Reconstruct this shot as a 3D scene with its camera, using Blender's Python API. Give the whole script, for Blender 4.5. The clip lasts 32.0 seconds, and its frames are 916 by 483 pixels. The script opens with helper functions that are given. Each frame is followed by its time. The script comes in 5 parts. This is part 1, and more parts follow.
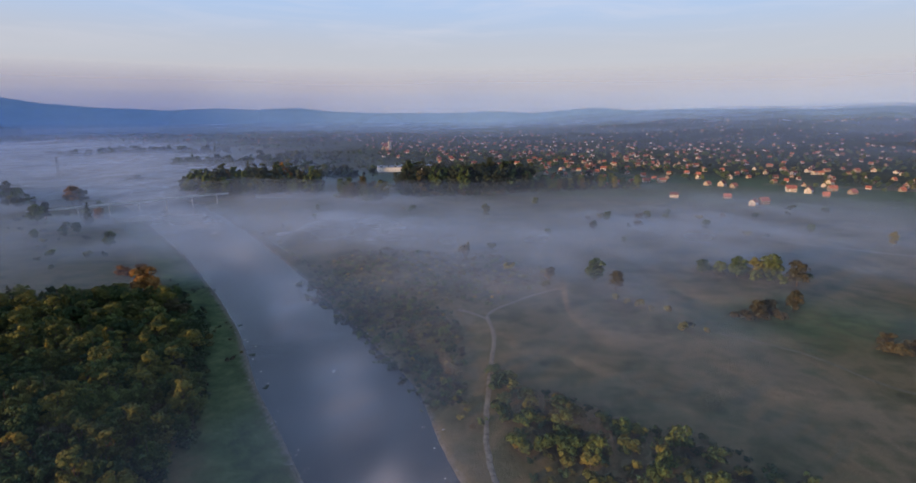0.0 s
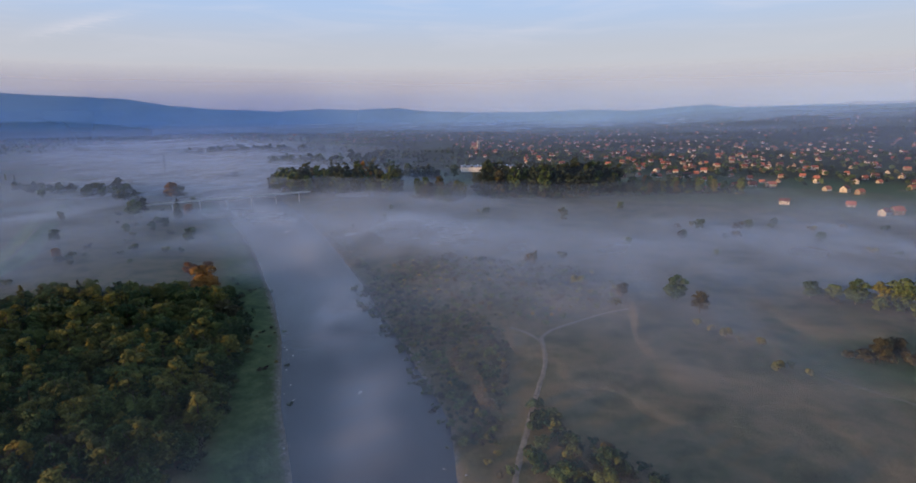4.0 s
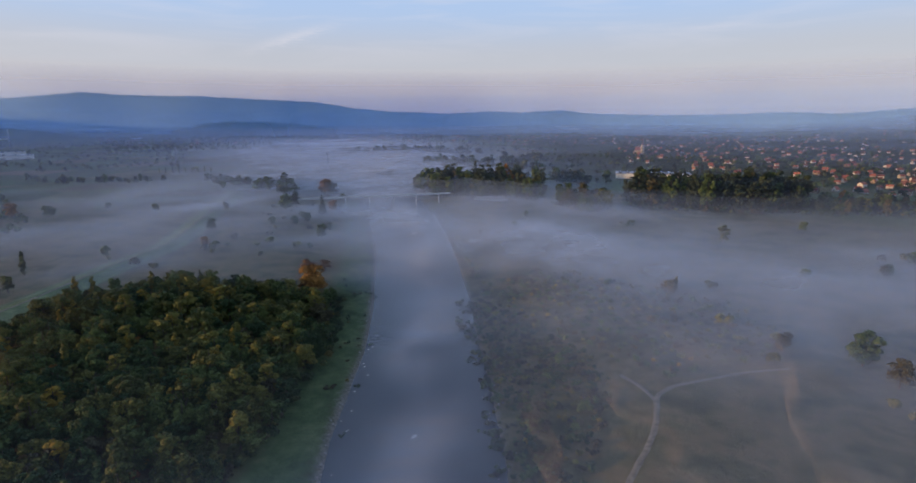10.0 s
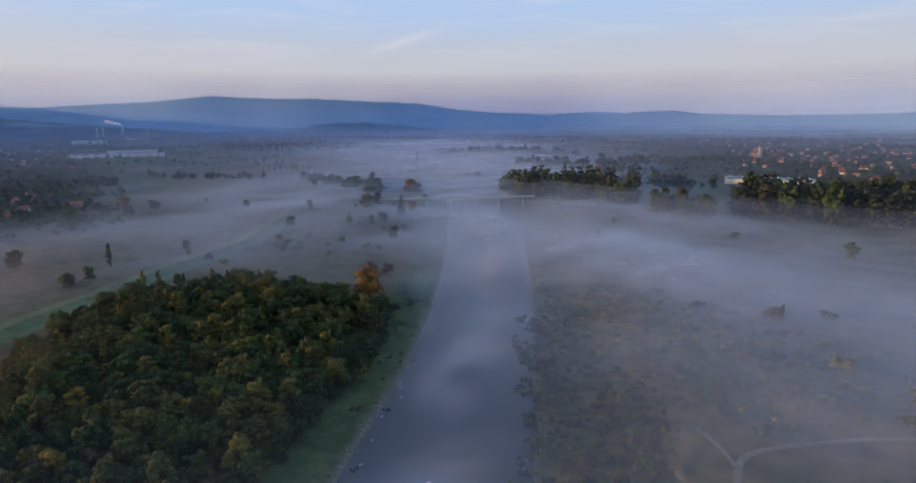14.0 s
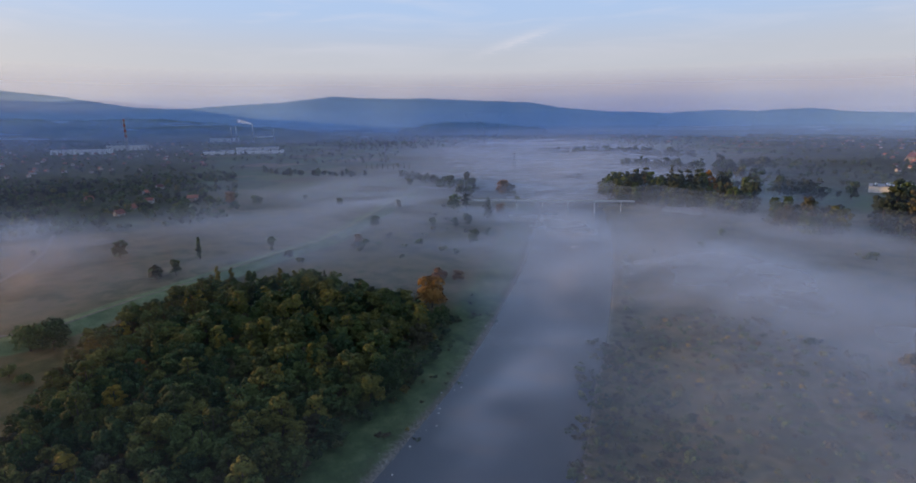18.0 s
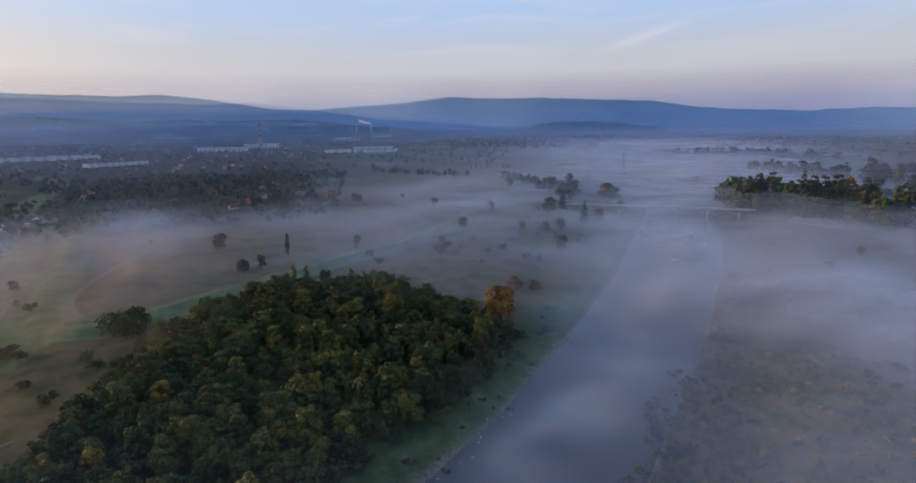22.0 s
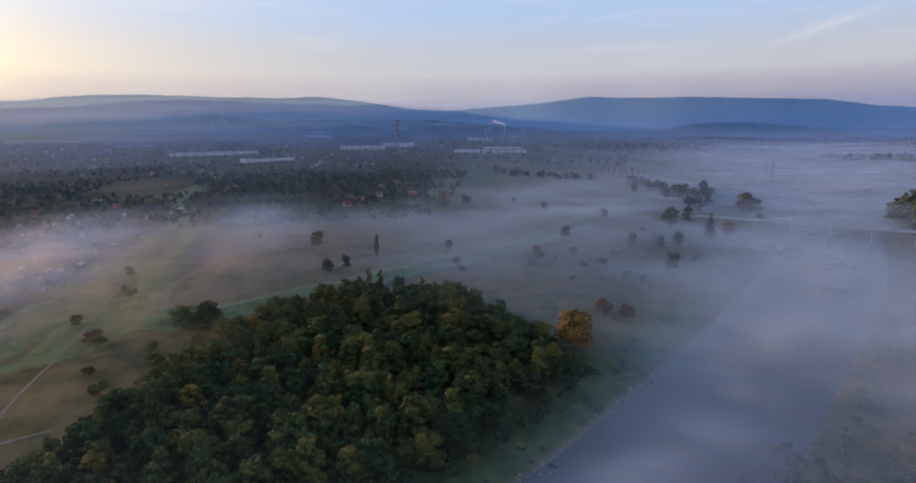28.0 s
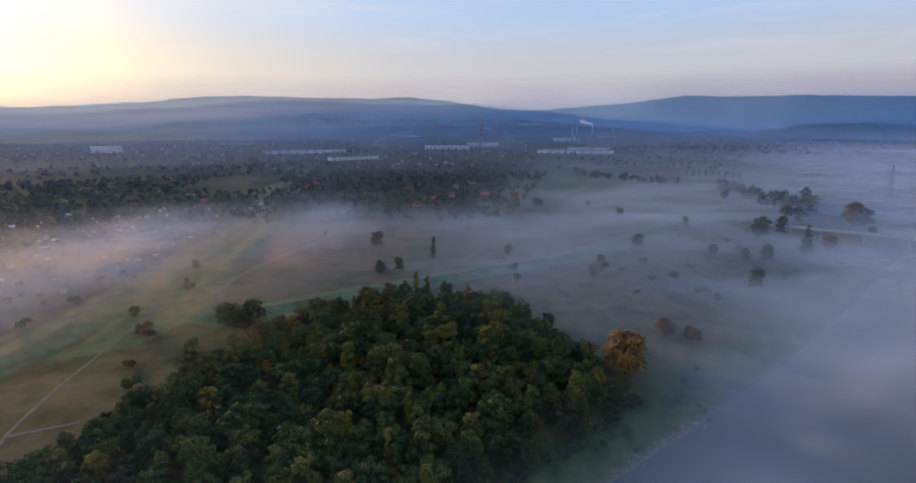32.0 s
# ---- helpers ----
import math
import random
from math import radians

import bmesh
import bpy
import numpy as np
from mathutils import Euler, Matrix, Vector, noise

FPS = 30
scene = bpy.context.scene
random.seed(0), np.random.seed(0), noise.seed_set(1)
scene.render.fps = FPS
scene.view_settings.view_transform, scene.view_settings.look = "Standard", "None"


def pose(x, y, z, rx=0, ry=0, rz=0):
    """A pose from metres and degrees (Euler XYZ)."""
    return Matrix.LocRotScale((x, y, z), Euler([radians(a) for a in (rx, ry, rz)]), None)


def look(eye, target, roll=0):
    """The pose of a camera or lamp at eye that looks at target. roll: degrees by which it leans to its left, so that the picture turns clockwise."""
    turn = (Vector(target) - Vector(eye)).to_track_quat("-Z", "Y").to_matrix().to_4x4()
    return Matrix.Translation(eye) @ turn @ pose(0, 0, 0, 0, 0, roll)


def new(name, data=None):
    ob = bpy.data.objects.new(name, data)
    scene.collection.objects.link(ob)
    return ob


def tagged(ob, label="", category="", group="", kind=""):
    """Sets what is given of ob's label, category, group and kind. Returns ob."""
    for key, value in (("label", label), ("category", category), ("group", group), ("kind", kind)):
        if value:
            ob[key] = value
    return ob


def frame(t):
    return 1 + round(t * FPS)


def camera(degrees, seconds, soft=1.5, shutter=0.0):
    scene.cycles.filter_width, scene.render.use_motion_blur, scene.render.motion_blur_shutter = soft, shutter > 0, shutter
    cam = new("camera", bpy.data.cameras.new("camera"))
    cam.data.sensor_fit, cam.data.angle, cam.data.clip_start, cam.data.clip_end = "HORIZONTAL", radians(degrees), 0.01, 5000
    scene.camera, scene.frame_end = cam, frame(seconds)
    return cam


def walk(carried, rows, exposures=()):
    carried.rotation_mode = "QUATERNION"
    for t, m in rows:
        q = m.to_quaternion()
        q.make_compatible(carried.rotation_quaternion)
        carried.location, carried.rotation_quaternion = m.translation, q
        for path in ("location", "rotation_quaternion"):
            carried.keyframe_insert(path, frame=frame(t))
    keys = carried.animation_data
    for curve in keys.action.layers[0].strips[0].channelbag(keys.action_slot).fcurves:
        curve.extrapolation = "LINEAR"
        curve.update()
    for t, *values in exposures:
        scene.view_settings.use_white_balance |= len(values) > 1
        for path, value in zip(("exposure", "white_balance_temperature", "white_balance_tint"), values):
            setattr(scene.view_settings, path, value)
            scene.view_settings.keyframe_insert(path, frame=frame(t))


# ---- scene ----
import itertools

# ---------------------------------------------------------------- camera
cam = camera(79.6, 32.0, soft=1.6)
PATH = [
    (0, (4.355, 4.183, 102.087), (4.307, 6.132, 101.639), -0.1),
    (0.5, (6.845, 7.775, 101.984), (6.756, 9.722, 101.535), -0.1),
    (1, (9.283, 11.44, 101.875), (9.153, 13.385, 101.426), -0.3),
    (1.5, (11.649, 15.204, 101.772), (11.479, 17.145, 101.323), -0.4),
    (2, (13.915, 18.985, 101.636), (13.707, 20.923, 101.187), -0.4),
    (2.5, (16.091, 22.685, 101.514), (15.841, 24.618, 101.066), -0.4),
    (3, (18.162, 26.265, 101.366), (17.871, 28.192, 100.918), -0.4),
    (3.5, (20.036, 29.8, 101.207), (19.7, 31.72, 100.758), -0.5),
    (5.5, (26.49, 44.029, 100.372), (25.974, 45.91, 99.927), -0.4),
    (6, (27.91, 47.699, 100.248), (27.352, 49.568, 99.805), -0.4),
    (6.5, (29.223, 51.477, 100.14), (28.622, 53.333, 99.697), -0.3),
    (7, (30.436, 55.282, 99.991), (29.792, 57.123, 99.548), -0.3),
    (7.5, (31.532, 59.113, 99.863), (30.84, 60.936, 99.421), -0.3),
    (8, (32.599, 62.878, 99.7), (31.857, 64.682, 99.259), -0.3),
    (8.5, (33.546, 66.75, 99.507), (32.755, 68.534, 99.067), -0.4),
    (9, (34.365, 70.738, 99.271), (33.528, 72.501, 98.832), -0.3),
    (9.5, (35.0, 74.795, 99.023), (34.119, 76.536, 98.585), -0.3),
    (10, (35.596, 78.984, 98.711), (34.672, 80.703, 98.275), -0.3),
    (10.5, (36.162, 83.36, 98.354), (35.194, 85.056, 97.919), -0.4),
    (11, (36.699, 87.825, 97.991), (35.689, 89.495, 97.557), -0.4),
    (11.5, (37.183, 92.297, 97.661), (36.135, 93.944, 97.229), -0.4),
    (12, (37.522, 96.603, 97.375), (36.441, 98.229, 96.943), -0.4),
    (12.5, (37.756, 100.874, 97.043), (36.64, 102.476, 96.611), -0.4),
    (13, (37.887, 105.212, 96.74), (36.737, 106.79, 96.309), -0.4),
    (13.5, (37.877, 109.486, 96.476), (36.693, 111.039, 96.045), -0.4),
    (14, (37.73, 113.665, 96.284), (36.507, 115.189, 95.854), -0.4),
    (14.5, (37.674, 117.879, 96.194), (36.413, 119.37, 95.765), -0.4),
    (16.5, (38.046, 134.366, 96.243), (36.635, 135.717, 95.814), -0.4),
    (17, (37.932, 138.234, 96.281), (36.491, 139.553, 95.851), -0.4),
    (17.5, (37.648, 141.895, 96.299), (36.179, 143.181, 95.869), -0.5),
    (18, (37.38, 145.646, 96.273), (35.881, 146.897, 95.843), -0.5),
    (18.5, (37.012, 149.457, 96.195), (35.475, 150.662, 95.764), -0.5),
    (19, (36.632, 153.366, 96.052), (35.055, 154.518, 95.622), -0.6),
    (19.5, (36.171, 157.227, 95.856), (34.56, 158.331, 95.426), -0.7),
    (20, (35.714, 160.916, 95.71), (34.069, 161.97, 95.28), -0.7),
    (20.5, (35.363, 164.405, 95.632), (33.686, 165.406, 95.202), -0.7),
    (21, (35.012, 167.794, 95.629), (33.31, 168.753, 95.2), -0.7),
    (21.5, (34.565, 171.3, 95.657), (32.848, 172.232, 95.229), -0.6),
    (22, (33.957, 174.811, 95.717), (32.23, 175.725, 95.29), -0.7),
    (22.5, (33.228, 178.285, 95.77), (31.494, 179.184, 95.343), -0.7),
    (23, (32.324, 181.581, 95.816), (30.58, 182.462, 95.389), -0.7),
    (23.5, (31.338, 184.838, 95.802), (29.581, 185.694, 95.375), -0.6),
    (24, (30.243, 188.024, 95.781), (28.471, 188.849, 95.355), -0.5),
    (24.5, (29.191, 191.145, 95.796), (27.403, 191.933, 95.37), -0.6),
    (25, (28.199, 194.503, 95.837), (26.394, 195.252, 95.411), -0.5),
    (25.5, (27.098, 197.798, 95.848), (25.277, 198.507, 95.423), -0.6),
    (27.5, (21.374, 210.445, 95.608), (19.488, 210.959, 95.187), -0.5),
    (28, (19.782, 213.419, 95.558), (17.883, 213.883, 95.137), -0.5),
    (28.5, (18.135, 216.322, 95.488), (16.225, 216.739, 95.067), -0.5),
    (29, (16.369, 219.107, 95.407), (14.449, 219.477, 94.987), -0.5),
    (29.5, (14.488, 221.877, 95.362), (12.559, 222.198, 94.942), -0.5),
    (30, (12.635, 224.757, 95.358), (10.698, 225.028, 94.938), -0.4),
    (30.5, (10.869, 227.601, 95.406), (8.926, 227.825, 94.987), -0.4),
    (31, (9.31, 230.107, 95.397), (7.364, 230.3, 94.978), -0.4),
    (31.5, (8.04, 232.597, 95.346), (6.091, 232.768, 94.927), -0.4),
    (32, (7.079, 235.269, 95.302), (5.13, 235.428, 94.883), -0.4),
]

walk(cam, [(t, look(eye, target, roll)) for t, eye, target, roll in PATH])

# ---------------------------------------------------------------- light
SUN_YAW, SUN_UP = 131.0, 5.5
SUN_DIR = Vector((-math.sin(radians(SUN_YAW)) * math.cos(radians(SUN_UP)), math.cos(radians(SUN_YAW)) * math.cos(radians(SUN_UP)), math.sin(radians(SUN_UP))))


def build_world():
    world = bpy.data.worlds.new("morning_sky")
    scene.world = world
    world.use_nodes = True
    nt = world.node_tree
    nt.nodes.clear()
    N, L = nt.nodes.new, nt.links.new
    out, bg = N("ShaderNodeOutputWorld"), N("ShaderNodeBackground")
    coord = N("ShaderNodeTexCoord")
    sky = N("ShaderNodeTexSky")
    sky.sky_type, sky.sun_disc = "NISHITA", False
    sky.sun_elevation, sky.sun_rotation = radians(SUN_UP), radians(-SUN_YAW)
    sky.air_density, sky.dust_density, sky.ozone_density = 1.0, 1.5, 2.0
    scale = N("ShaderNodeVectorMath")
    scale.operation = "SCALE"
    scale.inputs["Scale"].default_value = 0.10
    L(sky.outputs[0], scale.inputs[0])
    sep = N("ShaderNodeSeparateXYZ")
    L(coord.outputs["Generated"], sep.inputs[0])
    # high thin cloud: long streaks
    mapping = N("ShaderNodeMapping")
    mapping.inputs["Rotation"].default_value = (0, 0, radians(25))
    mapping.inputs["Scale"].default_value = (2.2, 2.2, 17.0)
    L(coord.outputs["Generated"], mapping.inputs[0])
    streak = N("ShaderNodeTexNoise")
    streak.inputs["Scale"].default_value = 1.7
    streak.inputs["Detail"].default_value = 6
    streak.inputs["Roughness"].default_value = 0.55
    streak.inputs["Distortion"].default_value = 0.6
    L(mapping.outputs[0], streak.inputs["Vector"])
    veil = N("ShaderNodeMapRange")
    veil.inputs[1].default_value, veil.inputs[2].default_value = 0.46, 0.72
    veil.inputs[3].default_value, veil.inputs[4].default_value = 0.0, 0.34
    L(streak.outputs[0], veil.inputs[0])
    aloft = N("ShaderNodeMapRange")
    aloft.interpolation_type = "SMOOTHSTEP"
    aloft.inputs[1].default_value, aloft.inputs[2].default_value = 0.05, 0.17
    L(sep.outputs[2], aloft.inputs[0])
    high = N("ShaderNodeMath")
    high.operation = "MULTIPLY"
    L(veil.outputs[0], high.inputs[0])
    L(aloft.outputs[0], high.inputs[1])

    def math_node(operation, a, b):
        n = N("ShaderNodeMath")
        n.operation = operation
        for k, v in enumerate((a, b)):
            if isinstance(v, (int, float)):
                n.inputs[k].default_value = v
            else:
                L(v, n.inputs[k])
        return n.outputs[0]

    def along(direction):
        n = N("ShaderNodeVectorMath")
        n.operation = "DOT_PRODUCT"
        L(coord.outputs["Generated"], n.inputs[0])
        n.inputs[1].default_value = direction
        return n.outputs["Value"]

    # one feathered wisp of cirrus over the northern ridge
    at, lift = radians(44.0), radians(7.6)
    heart = Vector((-math.sin(at) * math.cos(lift), math.cos(at) * math.cos(lift), math.sin(lift)))
    level = Vector((math.cos(at), math.sin(at), 0))
    above = level.cross(heart) * -1
    if above.z < 0:
        above = -above
    length_way = (level * 0.955 + above * 0.30).normalized()
    cross_way = (above * 0.955 - level * 0.30).normalized()
    fray = N("ShaderNodeTexNoise")
    fray.inputs["Scale"].default_value, fray.inputs["Detail"].default_value = 26.0, 5
    L(mapping.outputs[0], fray.inputs["Vector"])
    bend = math_node("MULTIPLY", math_node("SUBTRACT", fray.outputs[0], 0.5), 0.016)
    u = math_node("DIVIDE", along(length_way), 0.062)
    v = math_node("DIVIDE", math_node("ADD", along(cross_way), bend), 0.0075)
    spread = math_node("ADD", math_node("MULTIPLY", u, u), math_node("MULTIPLY", v, v))
    shape = math_node("POWER", 2.718, math_node("MULTIPLY", spread, -1.0))
    front = math_node("GREATER_THAN", along(heart), 0.5)
    wisp = math_node("MULTIPLY", math_node("MULTIPLY", shape, front), math_node("MULTIPLY", fray.outputs[0], 0.75))
    cover = math_node("MAXIMUM", high.outputs[0], wisp)
    ramp = N("ShaderNodeValToRGB")
    ramp.color_ramp.interpolation = "EASE"
    stops = ((0.0, (0.60, 0.47, 0.47)), (0.04, (0.63, 0.53, 0.53)), (0.095, (0.56, 0.58, 0.66)), (0.19, (0.46, 0.61, 0.88)), (0.5, (0.30, 0.46, 0.80)), (1.0, (0.20, 0.34, 0.68)))
    els = ramp.color_ramp.elements
    while len(els) < len(stops):
        els.new(0.5)
    for e, (p, c) in zip(els, stops):
        e.position, e.color = p, (*c, 1)
    L(sep.outputs[2], ramp.inputs[0])
    mix = N("ShaderNodeMixRGB")
    mix.inputs[0].default_value = 0.15
    L(ramp.outputs[0], mix.inputs[1])
    L(scale.outputs[0], mix.inputs[2])
    clouds = N("ShaderNodeMixRGB")
    L(cover, clouds.inputs[0])
    L(mix.outputs[0], clouds.inputs[1])
    clouds.inputs[2].default_value = (0.70, 0.68, 0.74, 1)
    # glow round the low sun
    dot = N("ShaderNodeVectorMath")
    dot.operation = "DOT_PRODUCT"
    L(coord.outputs["Generated"], dot.inputs[0])
    dot.inputs[1].default_value = SUN_DIR
    last = clouds
    for power, colour in ((3.0, (0.08, 0.04, 0.0)), (9.0, (0.26, 0.18, 0.03)), (60.0, (0.80, 0.62, 0.20))):
        top = N("ShaderNodeMath")
        top.operation = "MAXIMUM"
        L(dot.outputs["Value"], top.inputs[0])
        top.inputs[1].default_value = 0
        p = N("ShaderNodeMath")
        p.operation = "POWER"
        L(top.outputs[0], p.inputs[0])
        p.inputs[1].default_value = power
        add = N("ShaderNodeMixRGB")
        add.blend_type = "ADD"
        L(p.outputs[0], add.inputs[0])
        L(last.outputs[0], add.inputs[1])
        add.inputs[2].default_value = (*colour, 1)
        last = add
    L(last.outputs[0], bg.inputs[0])
    bg.inputs[1].default_value = 1.08
    L(bg.outputs[0], out.inputs[0])


build_world()
sun = new("sun", bpy.data.lights.new("sun", "SUN"))
sun.data.energy, sun.data.angle, sun.data.color = 5.5, radians(0.6), (1.0, 0.62, 0.30)
sun.matrix_world = look(SUN_DIR * 100, (0, 0, 0))
scene.view_settings.exposure = 0.0
scene.cycles.transparent_max_bounces = 32

# ---------------------------------------------------------------- helpers


def mat(name, colours, scale=1.0, rough=0.9, bump=0.0, spread=(0.3, 0.7), detail=6.0, vary=0.0, island=0.0, metal=0.0):
    """A noise between two or three colours, a finer grain over it, and a little change from thing to thing."""
    m = bpy.data.materials.new(name)
    m.use_nodes = True
    nt = m.node_tree
    N, L = nt.nodes.new, nt.links.new
    bsdf = nt.nodes["Principled BSDF"]
    bsdf.inputs["Roughness"].default_value, bsdf.inputs["Metallic"].default_value = rough, metal
    bsdf.inputs["Specular IOR Level"].default_value = 0.25
    geo = N("ShaderNodeNewGeometry")
    noise_1, noise_2 = N("ShaderNodeTexNoise"), N("ShaderNodeTexNoise")
    noise_1.inputs["Scale"].default_value, noise_1.inputs["Detail"].default_value = scale, detail
    noise_2.inputs["Scale"].default_value, noise_2.inputs["Detail"].default_value = scale * 7.3, 3
    for n in (noise_1, noise_2):
        L(geo.outputs["Position"], n.inputs["Vector"])
    blend = N("ShaderNodeMath")
    blend.operation = "MULTIPLY_ADD"
    L(noise_2.outputs[0], blend.inputs[0])
    blend.inputs[1].default_value = 0.35
    L(noise_1.outputs[0], blend.inputs[2])
    last = blend
    for amount, source in ((vary, "object"), (island, "island")):
        if amount:
            if source == "object":
                info = N("ShaderNodeObjectInfo")
                socket = info.outputs["Random"]
            else:
                socket = geo.outputs["Random Per Island"]
            shift = N("ShaderNodeMath")
            shift.operation = "MULTIPLY_ADD"
            L(socket, shift.inputs[0])
            shift.inputs[1].default_value = amount
            L(last.outputs[0], shift.inputs[2])
            less = N("ShaderNodeMath")
            less.operation = "SUBTRACT"
            L(shift.outputs[0], less.inputs[0])
            less.inputs[1].default_value = amount / 2
            last = less
    ramp = N("ShaderNodeValToRGB")
    els = ramp.color_ramp.elements
    while len(els) < len(colours):
        els.new(0.5)
    lo, hi = spread[0] + 0.175, spread[1] + 0.175
    for n, (e, c) in enumerate(zip(els, colours)):
        e.position, e.color = lo + (hi - lo) * n / max(1, len(colours) - 1), (*c, 1)
    L(last.outputs[0], ramp.inputs[0])
    L(ramp.outputs[0], bsdf.inputs["Base Color"])
    if bump:
        b = N("ShaderNodeBump")
        b.inputs["Strength"].default_value, b.inputs["Distance"].default_value = bump, 0.3 / scale
        L(blend.outputs[0], b.inputs["Height"])
        L(b.outputs[0], bsdf.inputs["Normal"])
    return m


def quad_mesh(name, verts, quads, materials, slots=None):
    """A large mesh of quads, made quickly."""
    me = bpy.data.meshes.new(name)
    verts, quads = np.ascontiguousarray(verts, np.float32), np.ascontiguousarray(quads, np.int32)
    me.vertices.add(len(verts))
    me.vertices.foreach_set("co", verts.ravel())
    me.loops.add(quads.size)
    me.loops.foreach_set("vertex_index", quads.ravel())
    me.polygons.add(len(quads))
    me.polygons.foreach_set("loop_start", np.arange(0, quads.size, 4, dtype=np.int32))
    for m in materials:
        me.materials.append(m)
    if slots is not None:
        me.polygons.foreach_set("material_index", np.ascontiguousarray(slots, np.int32))
    me.update(calc_edges=True)
    return me


def mesh_of(name, verts, faces, material, smooth=False):
    me = bpy.data.meshes.new(name)
    me.from_pydata([tuple(v) for v in verts], [], [tuple(int(i) for i in f) for f in faces])
    for m in material if isinstance(material, (list, tuple)) else [material]:
        me.materials.append(m)
    if smooth:
        me.shade_smooth()
    me.update()
    return me


def part_mesh(name, me, parent, label=""):
    ob = new(name, me)
    ob.parent = parent
    if label:
        ob["label"] = label
    return ob


def empty(name, m=None):
    ob = new(name)
    ob.empty_display_size = 0.5
    if m is not None:
        ob.matrix_basis = m
    return ob


class Shape:
    """Collects boxes, prisms and tubes into one mesh."""

    def __init__(self):
        self.v, self.f = [], []

    def poly(self, pts, faces):
        n = len(self.v)
        self.v += [tuple(p) for p in pts]
        self.f += [tuple(i + n for i in f) for f in faces]
        return self

    def box(self, x0, y0, z0, x1, y1, z1):
        p = [(x, y, z) for z in (z0, z1) for x, y in ((x0, y0), (x1, y0), (x1, y1), (x0, y1))]
        return self.poly(p, [(3, 2, 1, 0), (4, 5, 6, 7), (0, 1, 5, 4), (1, 2, 6, 5), (2, 3, 7, 6), (3, 0, 4, 7)])

    def tube(self, rings, sides=8, cap=True):
        """rings: (x, y, z, radius) from one end to the other."""
        pts, faces = [], []
        for x, y, z, r in rings:
            pts += [(x + r * math.cos(2 * math.pi * k / sides), y + r * math.sin(2 * math.pi * k / sides), z) for k in range(sides)]
        for n in range(len(rings) - 1):
            for k in range(sides):
                a, b = n * sides + k, n * sides + (k + 1) % sides
                faces.append((a, b, b + sides, a + sides))
        if cap:
            faces += [tuple(range(sides))[::-1], tuple((len(rings) - 1) * sides + k for k in range(sides))]
        return self.poly(pts, faces)

    def mesh(self, name, material, smooth=False):
        return mesh_of(name, self.v, self.f, material, smooth)


def inside(poly, x, y):
    hit = False
    for (x0, y0), (x1, y1) in zip(poly, poly[1:] + poly[:1]):
        if (y0 > y) != (y1 > y) and x < (x1 - x0) * (y - y0) / (y1 - y0) + x0:
            hit = not hit
    return hit


def dense(line, step):
    """The line rounded through its points, with a point about every step metres."""
    pts = [Vector((*p, 0)) if len(p) == 2 else Vector(p) for p in line]
    out = []
    for n in range(len(pts) - 1):
        a, b, c, d = pts[max(0, n - 1)], pts[n], pts[n + 1], pts[min(len(pts) - 1, n + 2)]
        count = max(1, int((c - b).length / step))
        for k in range(count):
            t = k / count
            out.append(0.5 * ((2 * b) + (c - a) * t + (2 * a - 5 * b + 4 * c - d) * t * t + (3 * b - a - 3 * c + d) * t ** 3))
    return out + [pts[-1]]


def even(line, parts):
    """The line rounded through its points, each stretch in the same number of parts."""
    out = []
    for n in range(len(line) - 1):
        a, b, c, d = (Vector((*line[min(max(k, 0), len(line) - 1)], 0)) for k in (n - 1, n, n + 1, n + 2))
        for k in range(parts):
            t = k / parts
            out.append(0.5 * ((2 * b) + (c - a) * t + (2 * a - 5 * b + 4 * c - d) * t * t + (3 * b - a - 3 * c + d) * t ** 3))
    return out + [Vector((*line[-1], 0))]


def to_line(line, X, Y):
    """Distance of many places to a line of points."""
    best = np.full(X.shape, 1e9)
    for a, b in zip(line, line[1:]):
        ax, ay, dx, dy = a[0], a[1], b[0] - a[0], b[1] - a[1]
        t = np.clip(((X - ax) * dx + (Y - ay) * dy) / (dx * dx + dy * dy + 1e-9), 0, 1)
        best = np.minimum(best, np.hypot(X - ax - t * dx, Y - ay - t * dy))
    return best


def in_poly(poly, X, Y):
    hit = np.zeros(X.shape, bool)
    for (x0, y0), (x1, y1) in zip(poly, poly[1:] + poly[:1]):
        cross = (y0 > Y) != (y1 > Y)
        hit ^= cross & (X < (x1 - x0) * (Y - y0) / (y1 - y0 + 1e-12) + x0)
    return hit


def wavy(X, Y, size, seed=0):
    """Smooth value between about -1 and 1, repeating at no scale that shows."""
    rng = np.random.RandomState(seed)
    out = np.zeros(X.shape)
    for k in range(7):
        a, s, ph = rng.uniform(0, 6.28), size * rng.uniform(0.5, 1.9), rng.uniform(0, 6.28, 2)
        out += np.sin((X * math.cos(a) + Y * math.sin(a)) / s * 6.28 + ph[0] + 1.3 * np.sin((Y * math.cos(a) - X * math.sin(a)) / s * 4.1 + ph[1]))
    return out / 4.0


